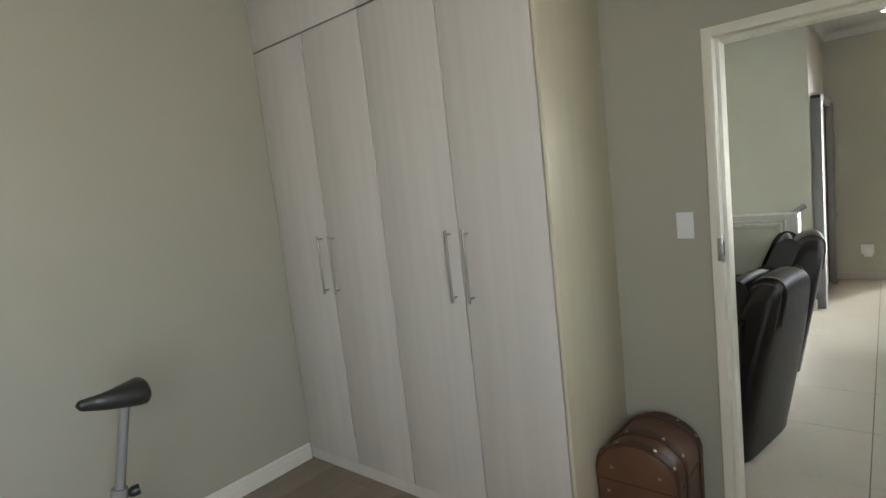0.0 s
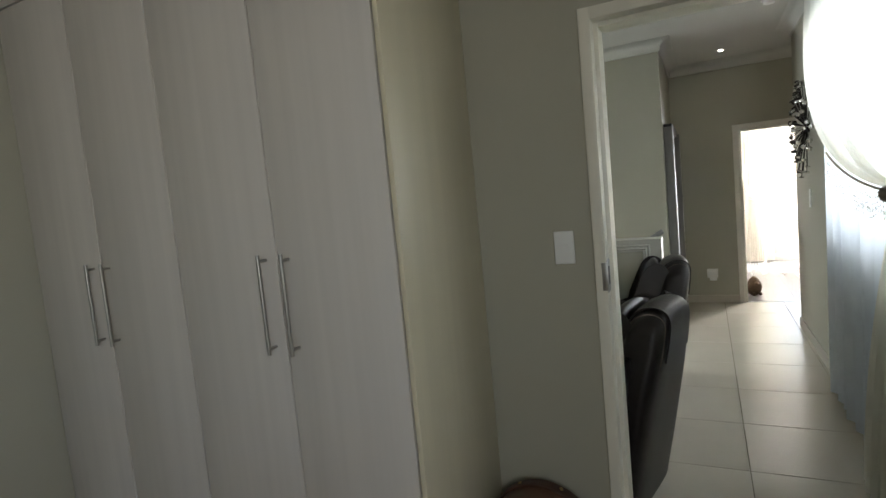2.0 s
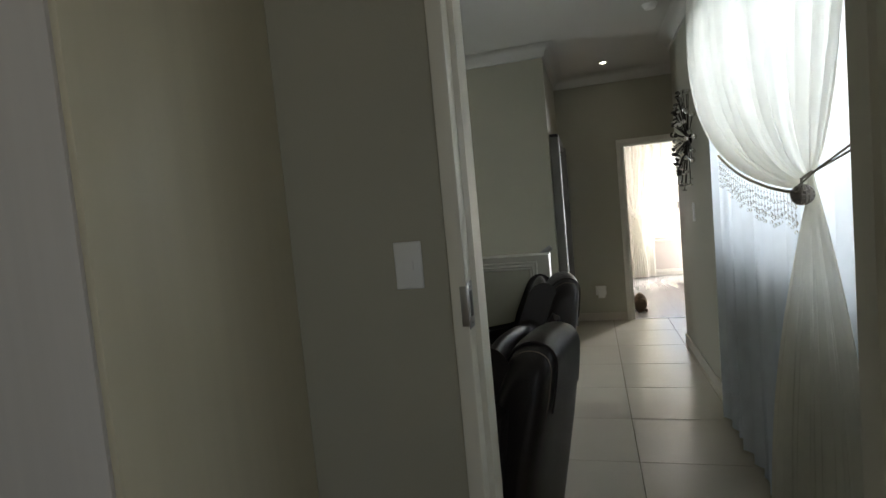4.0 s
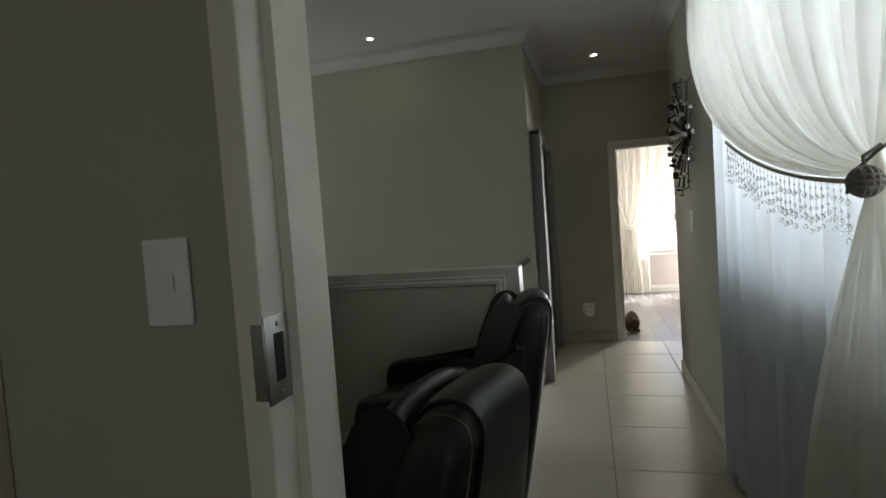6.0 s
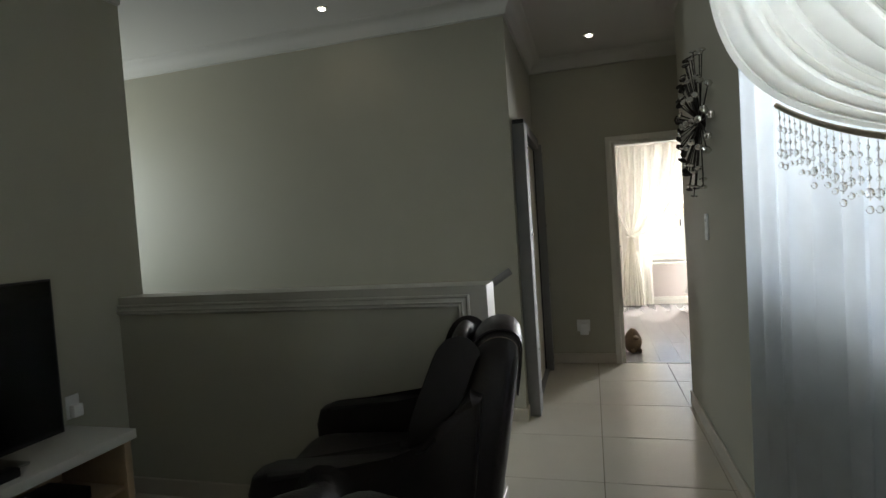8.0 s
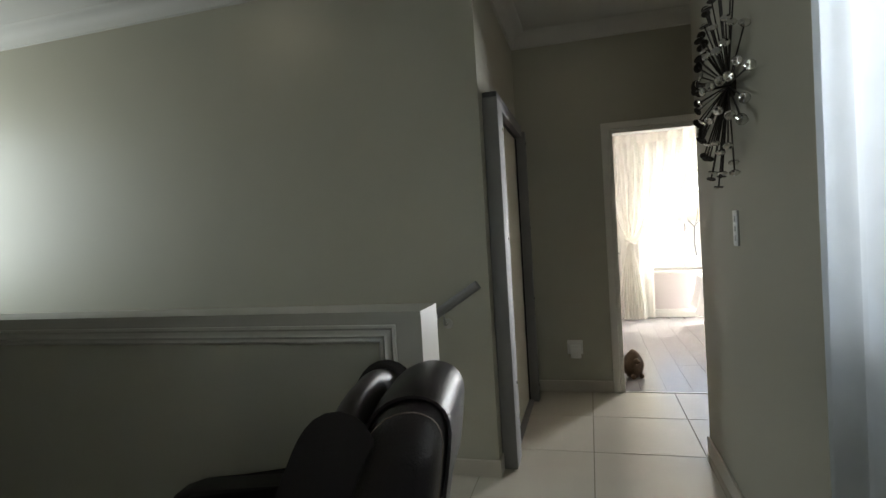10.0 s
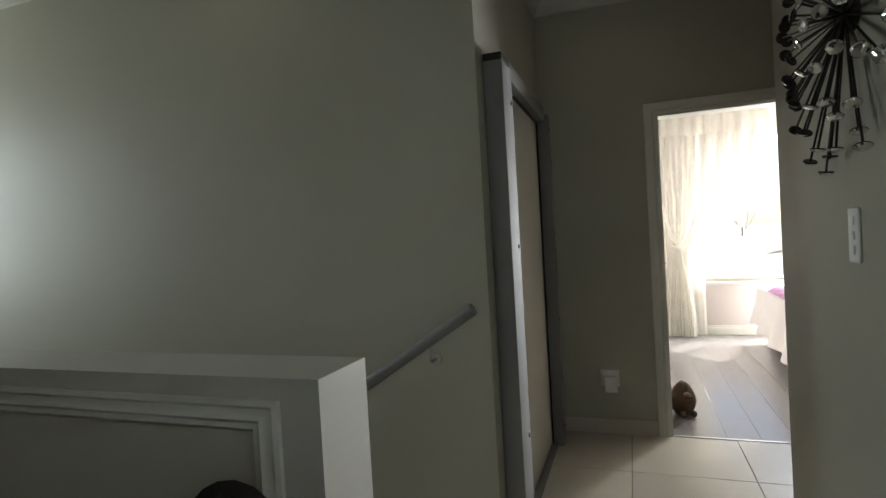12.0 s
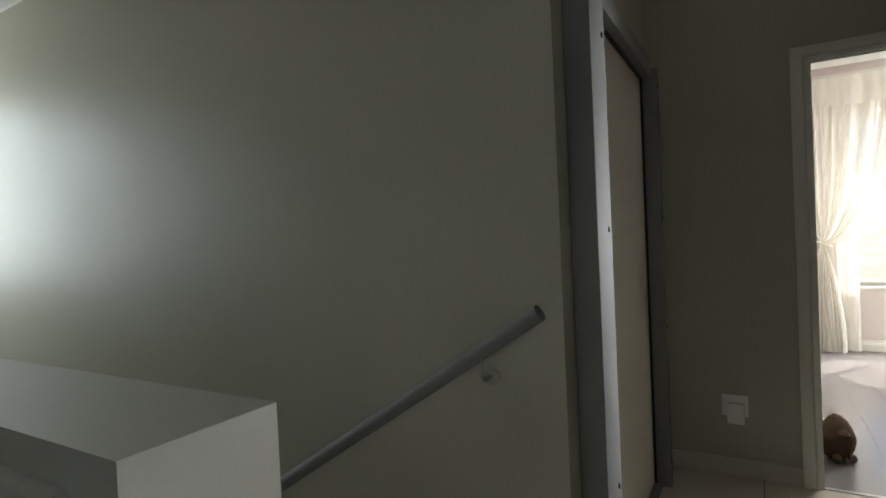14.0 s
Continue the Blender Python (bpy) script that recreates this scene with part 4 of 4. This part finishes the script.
bed = thing("bed", "double bed with white valance and mauve quilted throw", "bed")
part("base", B(9.15, 10.95, -2.2, -0.50, 0.06, 0.36, bevel=0.03), M_LINEN, bed)
for x in (9.3, 10.8):
    for y in (-2.1, -0.62):
        part("leg", lathe(bmesh.new(), [(0.0, 0), (0.025, 0), (0.03, 0.06), (0.0, 0.061)], 12, pose(x, y, 0)), M_BLACK, bed)
part("mattress", B(9.12, 10.98, -2.2, -0.48, 0.362, 0.60, bevel=0.06, seg=4), M_LINEN, bed)
def duvet(u, v):
    # v runs over the top and down the side; u along the bed
    x = 9.02 + 1.94 * u
    ph = u * 26
    low = 0.06 + 0.16 * u
    if v < 0.5:
        return Vector((x, -1.6 + 1.10 * v / 0.5, 0.632 + 0.008 * math.sin(ph) * v))
    t = (v - 0.5) / 0.5
    a = min(1, t / 0.25) * math.pi / 2
    return Vector((x, -0.50 + 0.05 * math.sin(a) + (0.02 + 0.05 * t) * (1 + math.sin(ph) * 0.5) * t, 0.582 + 0.05 * math.cos(a) - max(0, t - 0.2) / 0.8 * (0.58 - low)))
part("duvet", sheet(bmesh.new(), 80, 30, duvet), M_LINEN, bed, "white duvet hanging down the side")
def quilt(u, v):
    x = 9.0 + 1.40 * u
    y = -1.7 + 1.27 * v
    e = max(0, (v - 0.92) / 0.08)
    return Vector((x, y, 0.668 + 0.012 * abs(math.sin(u * 40 + 1.5 * math.sin(v * 18))) - 0.05 * e * e))
part("quilt", sheet(bmesh.new(), 110, 60, quilt), M_QUILT, bed, "mauve ruffled quilted throw")
def foot_cloth(u, v):
    y = -1.7 + 1.26 * u
    return Vector((8.99 - 0.03 * math.sin(v * 1.5) - 0.01 * math.sin(u * 30) * v, y, 0.655 - 0.45 * v))
part("foot_cloth", sheet(bmesh.new(), 40, 12, foot_cloth), M_REDCLOTH, bed, "burgundy cloth hanging at the foot")

bcurtain = thing("bedroom_curtain", "ivory voile bedroom curtains tied back at the window", "curtain")
bed_left = lambda a, d, z: Vector((11.27 - d, 0.66 - a, z))
bed_right = lambda a, d, z: Vector((11.27 - d, -2.30 + a, z))
tied_drape(bcurtain, bed_left, 1.50, 2.62, 0.36, 1.05, 0.18, 0.52, 9, 0.022, M_BEDDRAPE, "ivory drape tied back")
tied_drape(bcurtain, bed_right, 1.46, 2.62, 0.36, 1.05, 0.18, 0.52, 9, 0.022, M_BEDDRAPE, "ivory drape tied back")
straight_sheer(bcurtain, lambda a, d, z: Vector((11.33 - d, a, z)), 0.02, 0.66, 2.62, 6, 0.016, M_BEDDRAPE, "ivory sheer at the window side")
def heading(u, v):
    return Vector((11.215 - 0.018 * math.sin(u * 150) * (0.4 + 0.6 * v), 0.72 - 3.1 * u, 2.64 - 0.27 * v - 0.010 * math.sin(u * 37) * v))
part("heading", sheet(bmesh.new(), 260, 6, heading), M_BEDDRAPE, bcurtain, "gathered ivory heading frill")
part("rail", B(11.25, 11.30, -2.4, 0.76, 2.645, 2.675), M_TRIM, bcurtain)
for y in (0.30, -1.94):
    part("tie_band", sweep(bmesh.new(), [Vector((11.24 + 0.05 * math.cos(a), y + 0.06 * math.sin(a), 1.06 + 0.02 * math.sin(a))) for a in [2 * math.pi * i / 16 for i in range(16)]], circle(0.012, 6), closed=True), M_BEDDRAPE, bcurtain)

# ---- outside ----
structure("ground", B(-400, 900, -700, 700, -3.35, -3.2), M_GRASS, "dry winter lawn reaching to the horizon", "ground")


def cypress(x, y, h, seed):
    r = random.Random(seed)
    t = thing("cypress_tree", "tall blue-green conifer, coloured pale as by haze, beyond the garden", "tree", pose(x, y, -3.2), "conifers")
    part("trunk", sweep(bmesh.new(), [(0, 0, 0), (0.02, 0, h * 0.08), (0, 0, h * 0.16)], circle(0.16, 8)), M_BARK, t)
    vs, fs = [], []
    for i in range(5200):
        z = h * (0.06 + 0.94 * r.random() ** 1.2)
        k = z / h
        rad = (0.17 * h * (1 - k) ** 0.8 + 0.05) * r.uniform(0.45, 1.0)
        rad *= 0.75 + 0.4 * noise.noise((k * 9, seed, 0))
        a = r.uniform(0, 2 * math.pi)
        p = Vector((rad * math.cos(a), rad * math.sin(a), z))
        s = r.uniform(0.25, 0.6)
        d = Vector((math.cos(a), math.sin(a), r.uniform(-0.5, 0.9))).normalized() * s
        w = d.cross(Vector((r.uniform(-1, 1), r.uniform(-1, 1), r.uniform(-1, 1)))).normalized() * s * 0.6
        n = len(vs)
        vs += [p - w, p + w, p + d]
        fs.append((n, n + 1, n + 2))
    me = bpy.data.meshes.new("crown")
    me.from_pydata(vs, [], fs)
    me.materials.append(M_CYPRESS)
    ob = new("crown", me)
    ob.parent = t


for i, (x, y, h) in enumerate([(95, -22, 13), (97, -25.5, 16), (95, -29, 17)]):
    cypress(x, y, h, i + 3)


def bare_tree(x, y, h, seed):
    r = random.Random(seed)
    t = thing("bare_tree", "leafless winter tree with fine grey twigs paled as by haze", "tree", pose(x, y, -3.2), "bare trees")
    trunk, twigs = bmesh.new(), bmesh.new()
    def grow(p, d, ln, rad, depth):
        q = p + d * ln
        mid = p + d * ln * 0.5 + Vector((r.uniform(-1, 1), r.uniform(-1, 1), r.uniform(-1, 1))) * ln * 0.06
        sweep(trunk if depth < 2 else twigs, [p, mid, q], circle(rad * (1.0 if depth < 2 else 0.7), 6 if depth < 2 else 3), caps=False)
        if depth < 5:
            for _ in range(3 if depth else 4):
                nd = (d + Vector((r.uniform(-1, 1), r.uniform(-1, 1), r.uniform(-0.6, 0.7))) * 1.25).normalized()
                grow(q, nd, ln * r.uniform(0.6, 0.8), rad * 0.6, depth + 1)
    grow(Vector((0, 0, 0)), Vector((0.03, 0.02, 1)), h * 0.30, h * 0.008, 0)
    part("trunk", trunk, M_BARK, t)
    part("crown", twigs, M_BARK, t)


bare_tree(74, -11.5, 11.5, 40)

# ---- tiles and boards ----
TS = 0.605
tile_me = mesh_of(B(-TS / 2 + 0.002, TS / 2 - 0.002, -TS / 2 + 0.002, TS / 2 - 0.002, -0.0045, 0.0, bevel=0.0012, seg=1), "tile", M_TILE, False)


def laid(name, me, parent, cx, cy, lx, ly, regions):
    """One piece, cut to each of the regions (x0, x1, y0, y1) that it reaches into."""
    for x0, x1, y0, y1 in regions:
        a, b = max(cx - lx / 2, x0), min(cx + lx / 2, x1)
        c, d = max(cy - ly / 2, y0), min(cy + ly / 2, y1)
        if b - a > 0.004 and d - c > 0.004:
            shared(name, me, parent, Matrix.Translation(((a + b) / 2, (c + d) / 2, 0)) @ Matrix.Diagonal(((b - a) / lx, (d - c) / ly, 1, 1)))


TILED = [(XL - 0.10, 6.805, YR, 1.69), (XL, P0, 1.69, YT), (6.805, XB - 0.003, -1.3, 1.69)]
for i in range(-4, 7):
    for j in range(-4, 5):
        laid("tile", tile_me, floor_tiles, 4.385 + (i + 0.5) * TS, 0.868 + (j + 0.5) * TS, TS, TS, TILED)
study_floor = bpy.data.objects["floor_study"]


def boards(parent, x0, x1, y0, y1, material, ln=1.25, w=0.19, edge=0.0012):
    me = mesh_of(B(-ln / 2 + 0.0004, ln / 2 - 0.0004, -w / 2 + 0.0004, w / 2 - 0.0004, -0.010, 0.0, bevel=edge, seg=1), "board", material, False)
    j, y = 0, y0 + w / 2
    while y - w / 2 < y1:
        x = x0 + ln / 2 - (j % 3) * ln / 3
        while x - ln / 2 < x1:
            laid("board", me, parent, x, y, ln, w, [(x0, x1, y0, y1)])
            x += ln
        y += w
        j += 1


boards(study_floor, -2.6, XW + 0.015, 0.0, 3.65, M_PLANK)
boards(floor_bed, XB + 0.003, 11.44, -3.68, 0.98, M_PLANK_B, edge=0.0004)
